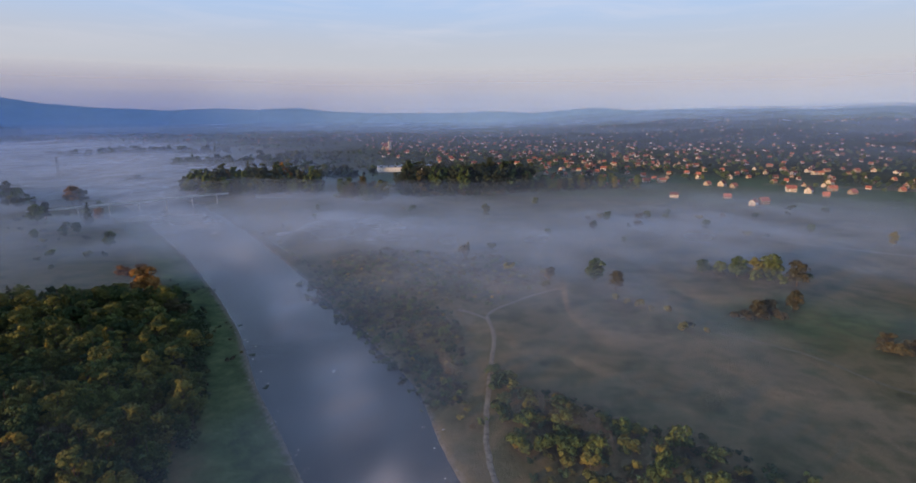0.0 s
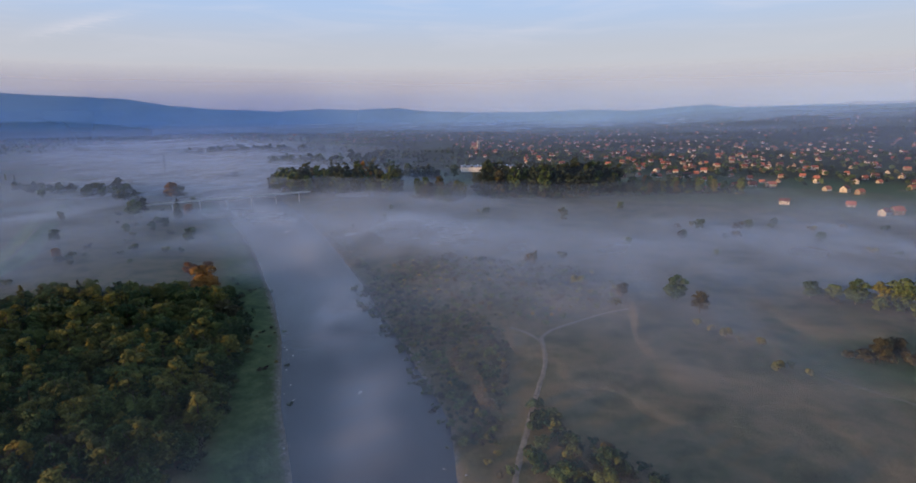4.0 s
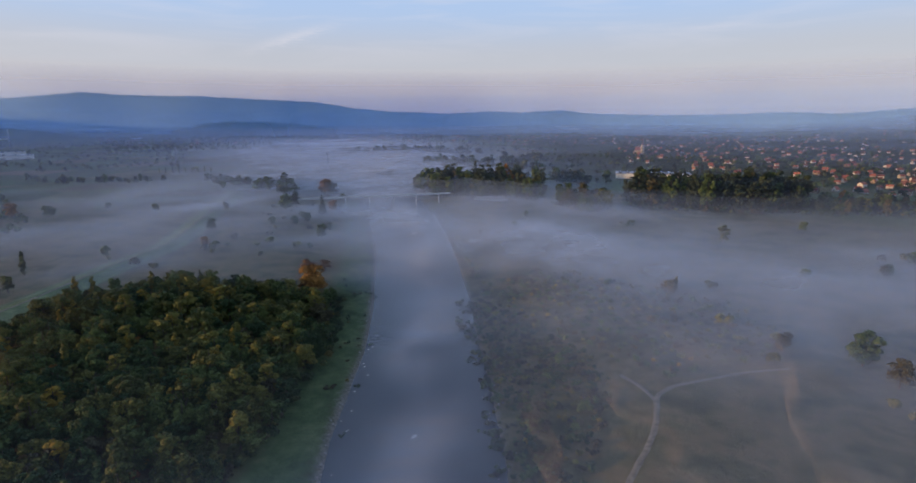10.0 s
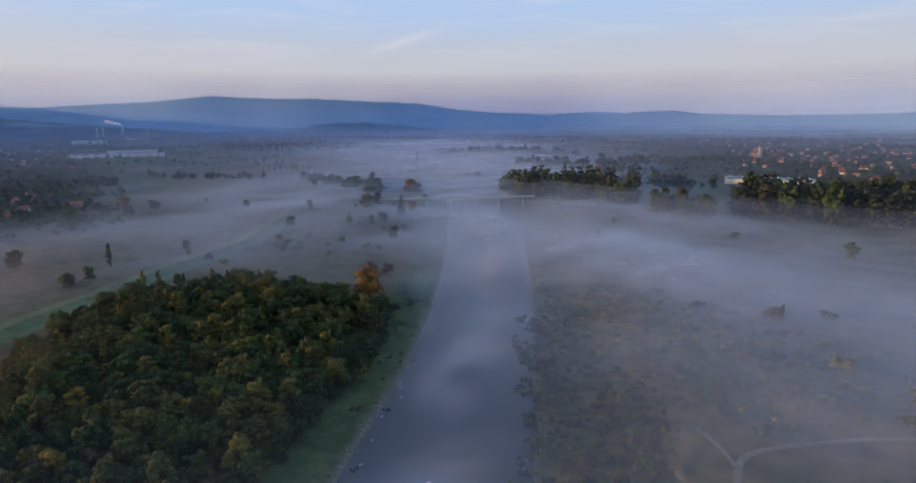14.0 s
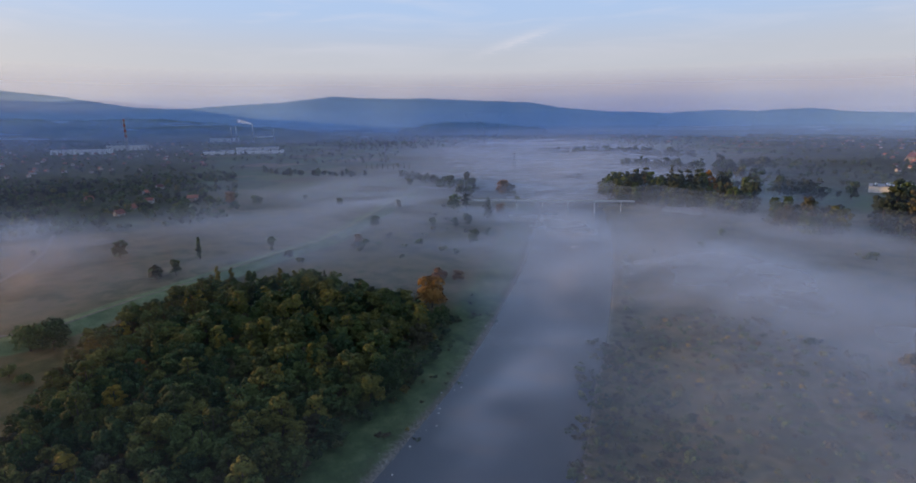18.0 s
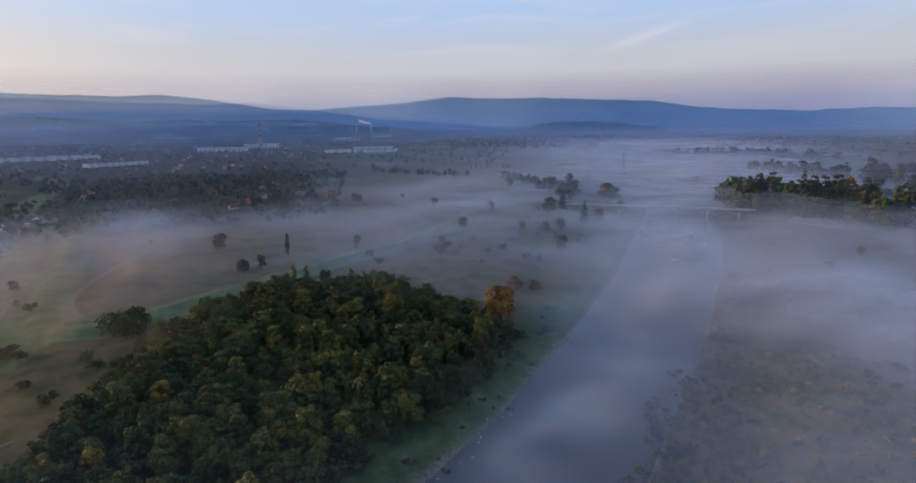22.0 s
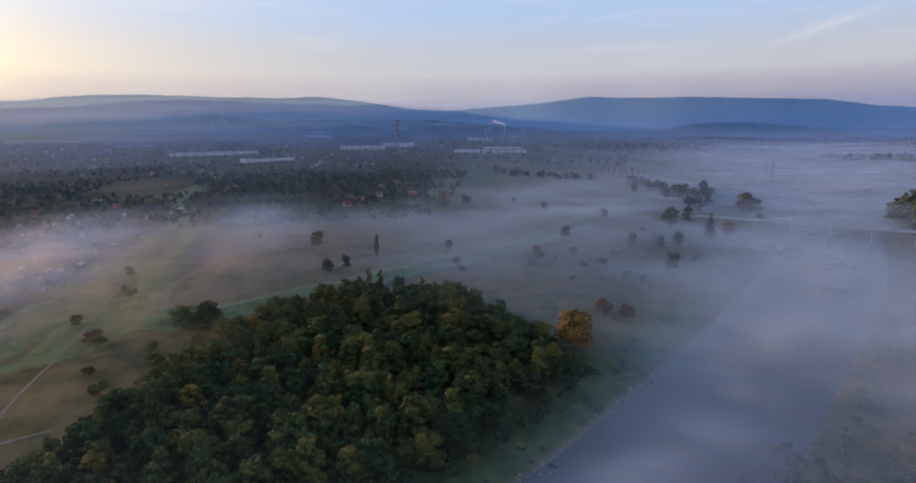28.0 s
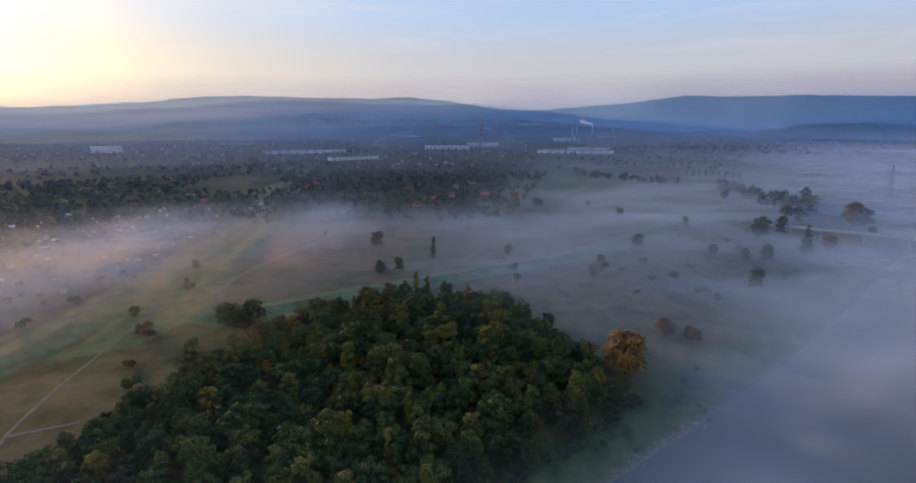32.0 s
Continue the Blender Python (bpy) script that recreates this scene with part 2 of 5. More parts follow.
# ---------------------------------------------------------------- plan
BANK_WEST = [(45, -600), (18, -120), (-4, 40), (-22, 100), (-38, 136), (-54, 164), (-68, 186), (-81, 206), (-101, 243), (-114, 268), (-131, 294), (-148, 319), (-181, 366), (-240, 445), (-322, 545), (-400, 640), (-520, 770), (-700, 960), (-1000, 1260), (-1500, 1700)]
BANK_EAST = [(95, -600), (62, -120), (40, 40), (18, 110), (4, 142), (-7, 171), (-17, 204), (-33, 234), (-56, 273), (-83, 316), (-97, 342), (-128, 390), (-160, 438), (-230, 540), (-300, 630), (-350, 690), (-460, 800), (-640, 1000), (-930, 1310), (-1430, 1760)]
WEST_D, EAST_D = [tuple(p[:2]) for p in dense(BANK_WEST, 14)], [tuple(p[:2]) for p in dense(BANK_EAST, 14)]
RIVER_POLY = WEST_D + EAST_D[::-1]
DIKE = [(-800, 830), (-640, 660), (-505, 500), (-386, 365), (-365, 333), (-345, 288), (-323, 248), (-305, 212), (-293, 187), (-277, 162), (-266, 142), (-272, 126), (-292, 116), (-320, 109), (-352, 105), (-400, 106), (-460, 104), (-540, 98)]
DIKE_SOUTH = [(-60, 36), (-130, 48), (-200, 60), (-253, 67), (-330, 66), (-393, 67), (-470, 72), (-583, 74), (-680, 58), (-724, 30), (-867, 22), (-1079, 20), (-1269, -43)]
FOREST = [(-86, 112), (-88, 150), (-93, 178), (-101, 198), (-114, 224), (-128, 252), (-150, 284), (-170, 308), (-188, 309), (-232, 300), (-264, 284), (-284, 248), (-286, 218), (-264, 192), (-244, 172), (-230, 160), (-198, 147), (-168, 138), (-146, 132), (-128, 120), (-108, 106)]
CENTRE = (20.0, 150.0)
FLOOD_DEPTH = 5.5  # the river plain lies lower than the meadows
WATER = -FLOOD_DEPTH - 1.35


def slopes(X, Y):
    """Height of the land: a flat valley floor, slopes towards the town in the north-east and the foothills."""
    R = np.hypot(X - CENTRE[0], Y - CENTRE[1])
    az = np.degrees(np.arctan2(-(X - CENTRE[0]), Y - CENTRE[1]))
    z = 0.25 * wavy(X, Y, 60, 3) * np.clip(R / 100, 0, 1)
    north_east = np.clip((-az - 2) / 22, 0, 1) * (az > -140)
    z = z + north_east * np.clip((R - 1700) / 1900, 0, 1) ** 1.2 * (105 + 26 * wavy(X, Y, 800, 5))
    west = np.clip((az - 58) / 22, 0, 1)
    z = z + west * np.clip((R - 2300) / 1700, 0, 1) ** 1.2 * (62 + 26 * wavy(X, Y, 700, 8))
    return z


def flood_plain(X, Y):
    """How far the land lies below the meadows beside the river."""
    west, east = to_line(WEST_D, X, Y), to_line(EAST_D, X, Y)
    away = np.where(in_poly(RIVER_POLY, X, Y), 0.0, np.minimum(west / 120.0, east / 60.0))
    share = np.clip(1 - away, 0, 1)
    return -FLOOD_DEPTH * share * share * (3 - 2 * share)


def land(X, Y):
    """Height of the ground with river bed and dikes."""
    X, Y = np.asarray(X, float), np.asarray(Y, float)
    z = slopes(X, Y)
    wet = in_poly(RIVER_POLY, X, Y)
    edge = np.minimum(to_line(WEST_D, X, Y), to_line(EAST_D, X, Y))
    signed = np.where(wet, edge, -edge)
    z = z + flood_plain(X, Y)
    bed = np.clip((signed + 5) / 9, 0, 1)
    z = z - 3.0 * bed * bed * (3 - 2 * bed)
    d = to_line(DIKE_D, X, Y)
    z = z + 2.4 * np.clip((9.5 - d) / 6.5, 0, 1)
    d = to_line(SOUTH_D, X, Y)
    z = z + 2.0 * np.clip((9.0 - d) / 6.0, 0, 1)
    return z


DIKE_D, SOUTH_D = [tuple(p[:2]) for p in dense(DIKE, 12)], [tuple(p[:2]) for p in dense(DIKE_SOUTH, 14)]


def steps(lo, hi, step, ends, grow=1.12):
    """Grid lines: even between lo and hi, wider and wider to both ends."""
    mid = list(np.arange(lo, hi + 0.1, step))
    s, x = step, lo
    while x > ends[0]:
        s *= grow
        x -= s
        mid.insert(0, x)
    s, x = step, hi
    while x < ends[1]:
        s *= grow
        x += s
        mid.append(x)
    return np.array(mid)


def grid_faces(nx, ny):
    i = np.arange(nx * ny).reshape(ny, nx)
    return np.stack([i[:-1, :-1], i[:-1, 1:], i[1:, 1:], i[1:, :-1]], -1).reshape(-1, 4)


def add_field(me, name, values):
    a = me.attributes.new(name, "FLOAT", "POINT")
    a.data.foreach_set("value", np.ascontiguousarray(values, np.float32).ravel())


# ---------------------------------------------------------------- ground


def ground_material():
    m = bpy.data.materials.new("meadow_and_bank")
    m.use_nodes = True
    nt = m.node_tree
    N, L = nt.nodes.new, nt.links.new
    bsdf = nt.nodes["Principled BSDF"]
    bsdf.inputs["Roughness"].default_value = 0.95
    bsdf.inputs["Specular IOR Level"].default_value = 0.1
    geo = N("ShaderNodeNewGeometry")

    def tex(scale, detail=5, rough=0.6, distortion=0.0):
        n = N("ShaderNodeTexNoise")
        n.inputs["Scale"].default_value, n.inputs["Detail"].default_value = scale, detail
        n.inputs["Roughness"].default_value, n.inputs["Distortion"].default_value = rough, distortion
        L(geo.outputs["Position"], n.inputs["Vector"])
        return n

    def ramp(source, stops):
        r = N("ShaderNodeValToRGB")
        els = r.color_ramp.elements
        while len(els) < len(stops):
            els.new(0.5)
        for e, (p, c) in zip(els, stops):
            e.position, e.color = p, (*c, 1)
        L(source.outputs[0], r.inputs[0])
        return r

    def field(name, soften):
        """A ground cover's share, with a ragged edge."""
        a = N("ShaderNodeAttribute")
        a.attribute_name = name
        k = N("ShaderNodeMath")
        k.operation = "MULTIPLY_ADD"
        L(tex(0.22, 6, 0.7).outputs[0], k.inputs[0])
        k.inputs[1].default_value = 0.9
        L(a.outputs["Fac"], k.inputs[2])
        r = N("ShaderNodeMapRange")
        r.inputs[1].default_value, r.inputs[2].default_value = 0.95 - soften, 0.95 + soften
        L(k.outputs[0], r.inputs[0])
        return r

    def mix(fac, a, b):
        x = N("ShaderNodeMixRGB")
        L(fac.outputs[0], x.inputs[0])
        L(a.outputs[0], x.inputs[1])
        L(b.outputs[0], x.inputs[2])
        return x

    rough_meadow = ramp(tex(0.045, 9, 0.62, 0.15), ((0.32, (0.045, 0.048, 0.018)), (0.44, (0.085, 0.076, 0.030)), (0.55, (0.135, 0.105, 0.050)), (0.7, (0.065, 0.070, 0.024))))
    lush = ramp(tex(0.11, 9, 0.7), ((0.32, (0.024, 0.044, 0.015)), (0.46, (0.046, 0.074, 0.024)), (0.58, (0.074, 0.100, 0.036)), (0.7, (0.110, 0.124, 0.050))))
    dewy = ramp(tex(0.09, 8, 0.65), ((0.34, (0.075, 0.105, 0.040)), (0.5, (0.115, 0.150, 0.062)), (0.66, (0.165, 0.190, 0.088))))
    shingle = ramp(tex(0.9, 8, 0.75), ((0.35, (0.07, 0.06, 0.05)), (0.5, (0.15, 0.13, 0.105)), (0.65, (0.27, 0.235, 0.195))))
    plots = N("ShaderNodeTexVoronoi")
    plots.feature, plots.inputs["Scale"].default_value = "F1", 0.0085
    L(geo.outputs["Position"], plots.inputs["Vector"])
    sep = N("ShaderNodeSeparateColor")
    L(plots.outputs["Color"], sep.inputs[0])
    fields = ramp(sep, ((0.15, (0.055, 0.085, 0.030)), (0.4, (0.085, 0.110, 0.040)), (0.6, (0.13, 0.10, 0.055)), (0.85, (0.050, 0.070, 0.028))))
    last = mix(field("farmland", 0.3), rough_meadow, fields)
    gardens = ramp(tex(0.03, 9, 0.7), ((0.36, (0.022, 0.032, 0.014)), (0.5, (0.038, 0.046, 0.020)), (0.68, (0.075, 0.085, 0.034))))
    last = mix(field("gardens", 0.25), last, gardens)
    last = mix(field("lush", 0.25), last, lush)
    last = mix(field("dewy", 0.25), last, dewy)
    last = mix(field("shingle", 0.3), last, shingle)
    L(last.outputs[0], bsdf.inputs["Base Color"])
    b = N("ShaderNodeBump")
    b.inputs["Strength"].default_value, b.inputs["Distance"].default_value = 0.8, 0.8
    L(tex(0.5, 8, 0.7).outputs[0], b.inputs["Height"])
    L(b.outputs[0], bsdf.inputs["Normal"])
    return m


def build_ground():
    xs = steps(-440, 220, 3.0, (-4850, 4800))
    ys = steps(90, 560, 3.0, (-4600, 4950))
    X, Y = np.meshgrid(xs, ys)
    Z = land(X, Y)
    me = quad_mesh("ground", np.stack([X, Y, Z], -1).reshape(-1, 3), grid_faces(len(xs), len(ys)), [ground_material()])
    me.shade_smooth()
    west, east = to_line(WEST_D, X, Y), to_line(EAST_D, X, Y)
    R = np.hypot(X - CENTRE[0], Y - CENTRE[1])
    d1, d2 = to_line(DIKE_D, X, Y), to_line(SOUTH_D, X, Y)
    lush = 0.95 * np.exp(-((west - 14) / 16) ** 2) * ~in_poly(RIVER_POLY, X, Y)
    dewy = np.clip((16 - d1) / 5, 0, 1) + np.clip((17 - d2) / 6, 0, 1)
    dewy += 0.75 * in_poly([(-258, 122), (-330, 108), (-420, 104), (-420, 80), (-330, 78), (-240, 84), (-215, 80), (-230, 110)], X, Y)
    lush += 0.7 * np.exp(-(((X - 180) / 90) ** 2 + ((Y - 270) / 45) ** 2))
    lush += 0.6 * np.clip((R - 480) / 120, 0, 1) * (X > -100) * np.clip((850 - R) / 100, 0, 1)
    add_field(me, "lush", np.clip(lush, 0, 1))
    add_field(me, "dewy", np.clip(dewy, 0, 1))
    add_field(me, "shingle", 1.0 * np.clip(1.2 - west / 3.8, 0, 1) + np.clip(1.05 - east / 3.0, 0, 1))
    az = np.degrees(np.arctan2(-(X - CENTRE[0]), Y - CENTRE[1]))
    gardens = np.clip((R - 545) / 40, 0, 1) * np.clip((az - 72) / 6, 0, 1) + 0.75 * np.clip((R - 820) / 120, 0, 1) * np.clip((26 - az) / 8, 0, 1)
    gardens += (Y < 60) * (X < -250) * np.clip((R - 300) / 40, 0, 1)
    meadow = np.exp(-(((X + 960) / 150) ** 2 + ((Y + 110) / 90) ** 2)) + np.exp(-(((X + 820) / 60) ** 2 + ((Y + 40) / 110) ** 2))
    add_field(me, "gardens", np.clip(gardens, 0, 0.9) * np.clip(1.1 - meadow, 0, 1) * (R < 3300))
    add_field(me, "farmland", np.clip((R - 620) / 150, 0, 1))
    tagged(new("ground", me), "misty river meadows with brown rough grass and green banks", "ground", kind="structure")

    # water
    m = bpy.data.materials.new("river_water")
    m.use_nodes = True
    nt = m.node_tree
    N, L = nt.nodes.new, nt.links.new
    bsdf = nt.nodes["Principled BSDF"]
    bsdf.inputs["Base Color"].default_value = (0.035, 0.04, 0.045, 1)
    bsdf.inputs["Roughness"].default_value, bsdf.inputs["IOR"].default_value = 0.12, 1.33
    geo = N("ShaderNodeNewGeometry")
    n = N("ShaderNodeTexNoise")
    n.inputs["Scale"].default_value, n.inputs["Detail"].default_value = 0.5, 5
    L(geo.outputs["Position"], n.inputs["Vector"])
    b = N("ShaderNodeBump")
    b.inputs["Strength"].default_value, b.inputs["Distance"].default_value = 0.25, 0.25
    L(n.outputs[0], b.inputs["Height"])
    L(b.outputs[0], bsdf.inputs["Normal"])
    wa, wc = even(BANK_WEST, 10), even(BANK_EAST, 10)
    count = len(wa) - 1
    verts = []
    for p, q in zip(wa, wc):
        out = (p - q).normalized() * 6
        verts += [(p.x + out.x, p.y + out.y, WATER), (q.x - out.x, q.y - out.y, WATER)]
    me = mesh_of("river", verts, [(2 * k, 2 * k + 1, 2 * k + 3, 2 * k + 2) for k in range(count)], m)
    tagged(new("river", me), "calm dark grey river under drifting mist", "river", kind="structure")


build_ground()

# ---------------------------------------------------------------- hills on the horizon
RIDGE_WEST = [(180, 1.2), (150, 1.3), (125, 1.55), (121, 1.57), (113, 2.1), (108.5, 2.62), (104, 2.72), (99, 2.6), (95, 2.52), (92, 2.52), (89, 2.66), (85, 2.2), (80, 1.4), (76, 1.2), (72, 0.9), (66, 0.4)]
RIDGE_NORTH = [(84, 0.9), (79, 1.15), (76, 1.25), (71.5, 1.6), (67, 1.86), (62.8, 2.4), (59.5, 2.26), (57, 2.2), (53, 2.2), (49, 2.0), (45.3, 1.85), (42.5, 1.7), (39.3, 1.15), (36, 0.85), (33, 0.7), (29.5, 0.55), (26, 0.75), (22, 0.65), (18, 0.82), (15, 0.5), (9, 0.3), (3.6, 0.3), (-2.3, 0.48), (-5.7, 0.32), (-8.6, 0.5), (-13, 0.84), (-16, 0.51)]
RIDGE_EAST = [(4, -0.6), (-3, 0.0), (-8, 0.4), (-13, 0.6), (-16, 0.5), (-20.4, 0.67), (-23.3, 0.72), (-25.6, 0.62), (-29, 0.7), (-32, 0.51), (-34.5, 0.78), (-40, 0.85), (-60, 1.2), (-100, 1.4), (-140, 1.2), (-181, 1.2)]
KNOLL = [(56, -0.9), (53.5, -0.35), (51, -0.12), (48, -0.15), (45, -0.4), (41, -0.85)]
FOOT_WEST = [(126, -0.7), (118, -0.25), (113, -0.35), (108, -0.1), (104.5, 0.0), (101, -0.15), (97, -0.5), (92, -0.25), (86, -0.1), (80, -0.35), (74, -0.2), (69, -0.4), (64, -0.95)]
FOOT_MID = [(112, 0.5), (104, 0.75), (98, 0.9), (92, 0.7), (88, 0.9), (83, 0.5), (78, 0.6), (73, 0.2), (68, -0.6)]


def hills(name, ridge, far, depth, material, label, seed, rough=1.0, low=-25.0):
    """A range of hills: its crest follows the ridge of (bearing, elevation in degrees) seen from the river."""
    az = np.array([a for a, _ in ridge][::-1], float)
    el = np.array([e for _, e in ridge][::-1], float)
    bearing = np.arange(az[0], az[-1], 0.22)
    crest = 95 + far * np.tan(np.radians(np.interp(bearing, az, el)))
    crest = crest + rough * (2.6 * wavy(bearing, bearing * 0, 2.3, seed) + 1.6 * wavy(bearing, bearing * 0, 0.8, seed + 1))
    rows, verts = np.array([0, 0.12, 0.25, 0.4, 0.55, 0.7, 0.82, 0.92, 1.0, 1.2]), []
    for r in rows:
        d = far - depth * (1 - r)
        share = np.clip(r, 0, 1) ** 1.15 if r <= 1 else 0.55
        B = np.radians(bearing)
        X, Y = CENTRE[0] - d * np.sin(B), CENTRE[1] + d * np.cos(B)
        z = low + (crest - low) * share
        if 0 < r < 1:
            z = z + rough * 14 * r * (1 - r) * wavy(X, Y, 330, seed + 2) - (crest - low) * 0.14 * np.abs(wavy(X, Y, 420, seed + 3)) * (1 - r)
        verts.append(np.stack([X, Y, z], -1))
    me = mesh_of(name, np.concatenate(verts), grid_faces(len(bearing), len(rows)), material, True)
    return tagged(new(name, me), label, "hills", kind="structure")


far_forest = mat("far_wooded_slope", ((0.030, 0.048, 0.035), (0.045, 0.065, 0.040), (0.075, 0.085, 0.050)), 0.004, 0.95, spread=(0.35, 0.65), detail=8)
foot_mix = mat("foothill_fields", ((0.030, 0.048, 0.030), (0.050, 0.065, 0.035), (0.10, 0.11, 0.055)), 0.006, 0.95, spread=(0.35, 0.62), detail=9)
hills("backdrop_ridge_west", RIDGE_WEST, 4300, 900, far_forest, "long blue wooded ridge in morning haze", 11)
hills("backdrop_ridge_north", RIDGE_NORTH, 4500, 900, far_forest, "long blue wooded mountain ridge in haze", 21)
hills("backdrop_ridge_east", RIDGE_EAST, 4250, 900, foot_mix, "low rolling hills with fields behind the town", 31)
hills("backdrop_foothill_mid", FOOT_MID, 3850, 600, foot_mix, "hazy foothills with pale fields", 41)
hills("backdrop_foothill_west", FOOT_WEST, 3350, 500, foot_mix, "dark wooded foothills behind the western town", 51)
hills("backdrop_knoll", KNOLL, 3600, 400, far_forest, "low dark wooded knoll in the valley", 61)

# ---------------------------------------------------------------- mist


def mist_material(name, colour, scale, lo, hi, stretch=(1, 1, 1), turn=0.0, back=0.5, low=0.35, high=1.5, lean=0.0, gloss=0.0):
    """Thin mist: lets most light through and scatters the rest; its density is a field on the sheet, broken up into wisps."""
    m = bpy.data.materials.new(name)
    m.use_nodes = True
    nt = m.node_tree
    nt.nodes.clear()
    N, L = nt.nodes.new, nt.links.new
    out = N("ShaderNodeOutputMaterial")
    geo = N("ShaderNodeNewGeometry")
    mapping = N("ShaderNodeMapping")
    mapping.inputs["Rotation"].default_value = (0, 0, turn)
    mapping.inputs["Scale"].default_value = stretch
    L(geo.outputs["Position"], mapping.inputs[0])
    n = N("ShaderNodeTexNoise")
    n.inputs["Scale"].default_value, n.inputs["Detail"].default_value = scale, 2.2
    n.inputs["Roughness"].default_value, n.inputs["Distortion"].default_value = 0.45, 0.25
    L(mapping.outputs[0], n.inputs["Vector"])
    wisp = N("ShaderNodeMapRange")
    wisp.interpolation_type = "SMOOTHSTEP"
    wisp.inputs[1].default_value, wisp.inputs[2].default_value = lo, hi
    wisp.inputs[3].default_value, wisp.inputs[4].default_value = low, high
    L(n.outputs[0], wisp.inputs[0])
    a = N("ShaderNodeAttribute")
    a.attribute_name = "mist_share"
    k = N("ShaderNodeMath")
    k.operation = "MULTIPLY"
    L(wisp.outputs[0], k.inputs[0])
    L(a.outputs["Fac"], k.inputs[1])
    thick = N("ShaderNodeMath")
    thick.operation = "MULTIPLY"
    L(k.outputs[0], thick.inputs[0])
    thick.inputs[1].default_value = -1.0
    ex = N("ShaderNodeMath")
    ex.operation = "EXPONENT"
    L(thick.outputs[0], ex.inputs[0])
    d, t, tr = N("ShaderNodeBsdfDiffuse"), N("ShaderNodeBsdfTranslucent"), N("ShaderNodeBsdfTransparent")
    for s in (d, t):
        s.inputs["Color"].default_value = (*colour, 1)
    if lean:  # droplets scatter to all sides, so the low sun counts for more than on a flat sheet
        to_sun = N("ShaderNodeCombineXYZ")
        for k, v in enumerate((Vector((0, 0, 1)) + lean * SUN_DIR).normalized()):
            to_sun.inputs[k].default_value = v
        L(to_sun.outputs[0], d.inputs["Normal"])
        L(to_sun.outputs[0], t.inputs["Normal"])
    body, mixed = N("ShaderNodeMixShader"), N("ShaderNodeMixShader")
    body.inputs[0].default_value = back
    L(d.outputs[0], body.inputs[1])
    L(t.outputs[0], body.inputs[2])
    if gloss:  # more light goes on forwards than back
        g, forward = N("ShaderNodeBsdfGlossy"), N("ShaderNodeMixShader")
        g.inputs["Roughness"].default_value, g.inputs["Color"].default_value = 0.72, (*colour, 1)
        forward.inputs[0].default_value = gloss
        L(body.outputs[0], forward.inputs[1])
        L(g.outputs[0], forward.inputs[2])
        body = forward
    L(ex.outputs[0], mixed.inputs[0])
    L(body.outputs[0], mixed.inputs[1])
    L(tr.outputs[0], mixed.inputs[2])
    L(mixed.outputs[0], out.inputs[0])
    return m


MIST_BANKS = [  # x, y, length, width, bearing of the long axis, thickness
    (-80, 255, 190, 30, 31, 0.08),
    (-260, 500, 190, 45, 38, 0.18),
    (-150, 365, 120, 42, 36, 0.13),
    (-640, 960, 480, 130, 44, 0.38),
    (-1150, 1500, 700, 260, 44, 0.7),
    (60, 470, 240, 70, 80, 0.26),
    (-60, 430, 150, 60, 60, 0.18),
    (170, 370, 160, 75, 100, 0.16),
    (250, 560, 160, 40, 100, 0.18),
    (90, 300, 120, 60, 60, 0.07),
    (-360, 420, 180, 60, 45, 0.045),
    (-450, 300, 190, 60, 95, 0.085),
    (-530, 150, 150, 40, 92, 0.22),
    (-420, 20, 170, 45, 92, 0.30),
    (-540, 480, 250, 80, 50, 0.115),
    (-160, 660, 150, 40, 70, 0.14),
    (-20, 350, 130, 50, 50, 0.13),
]


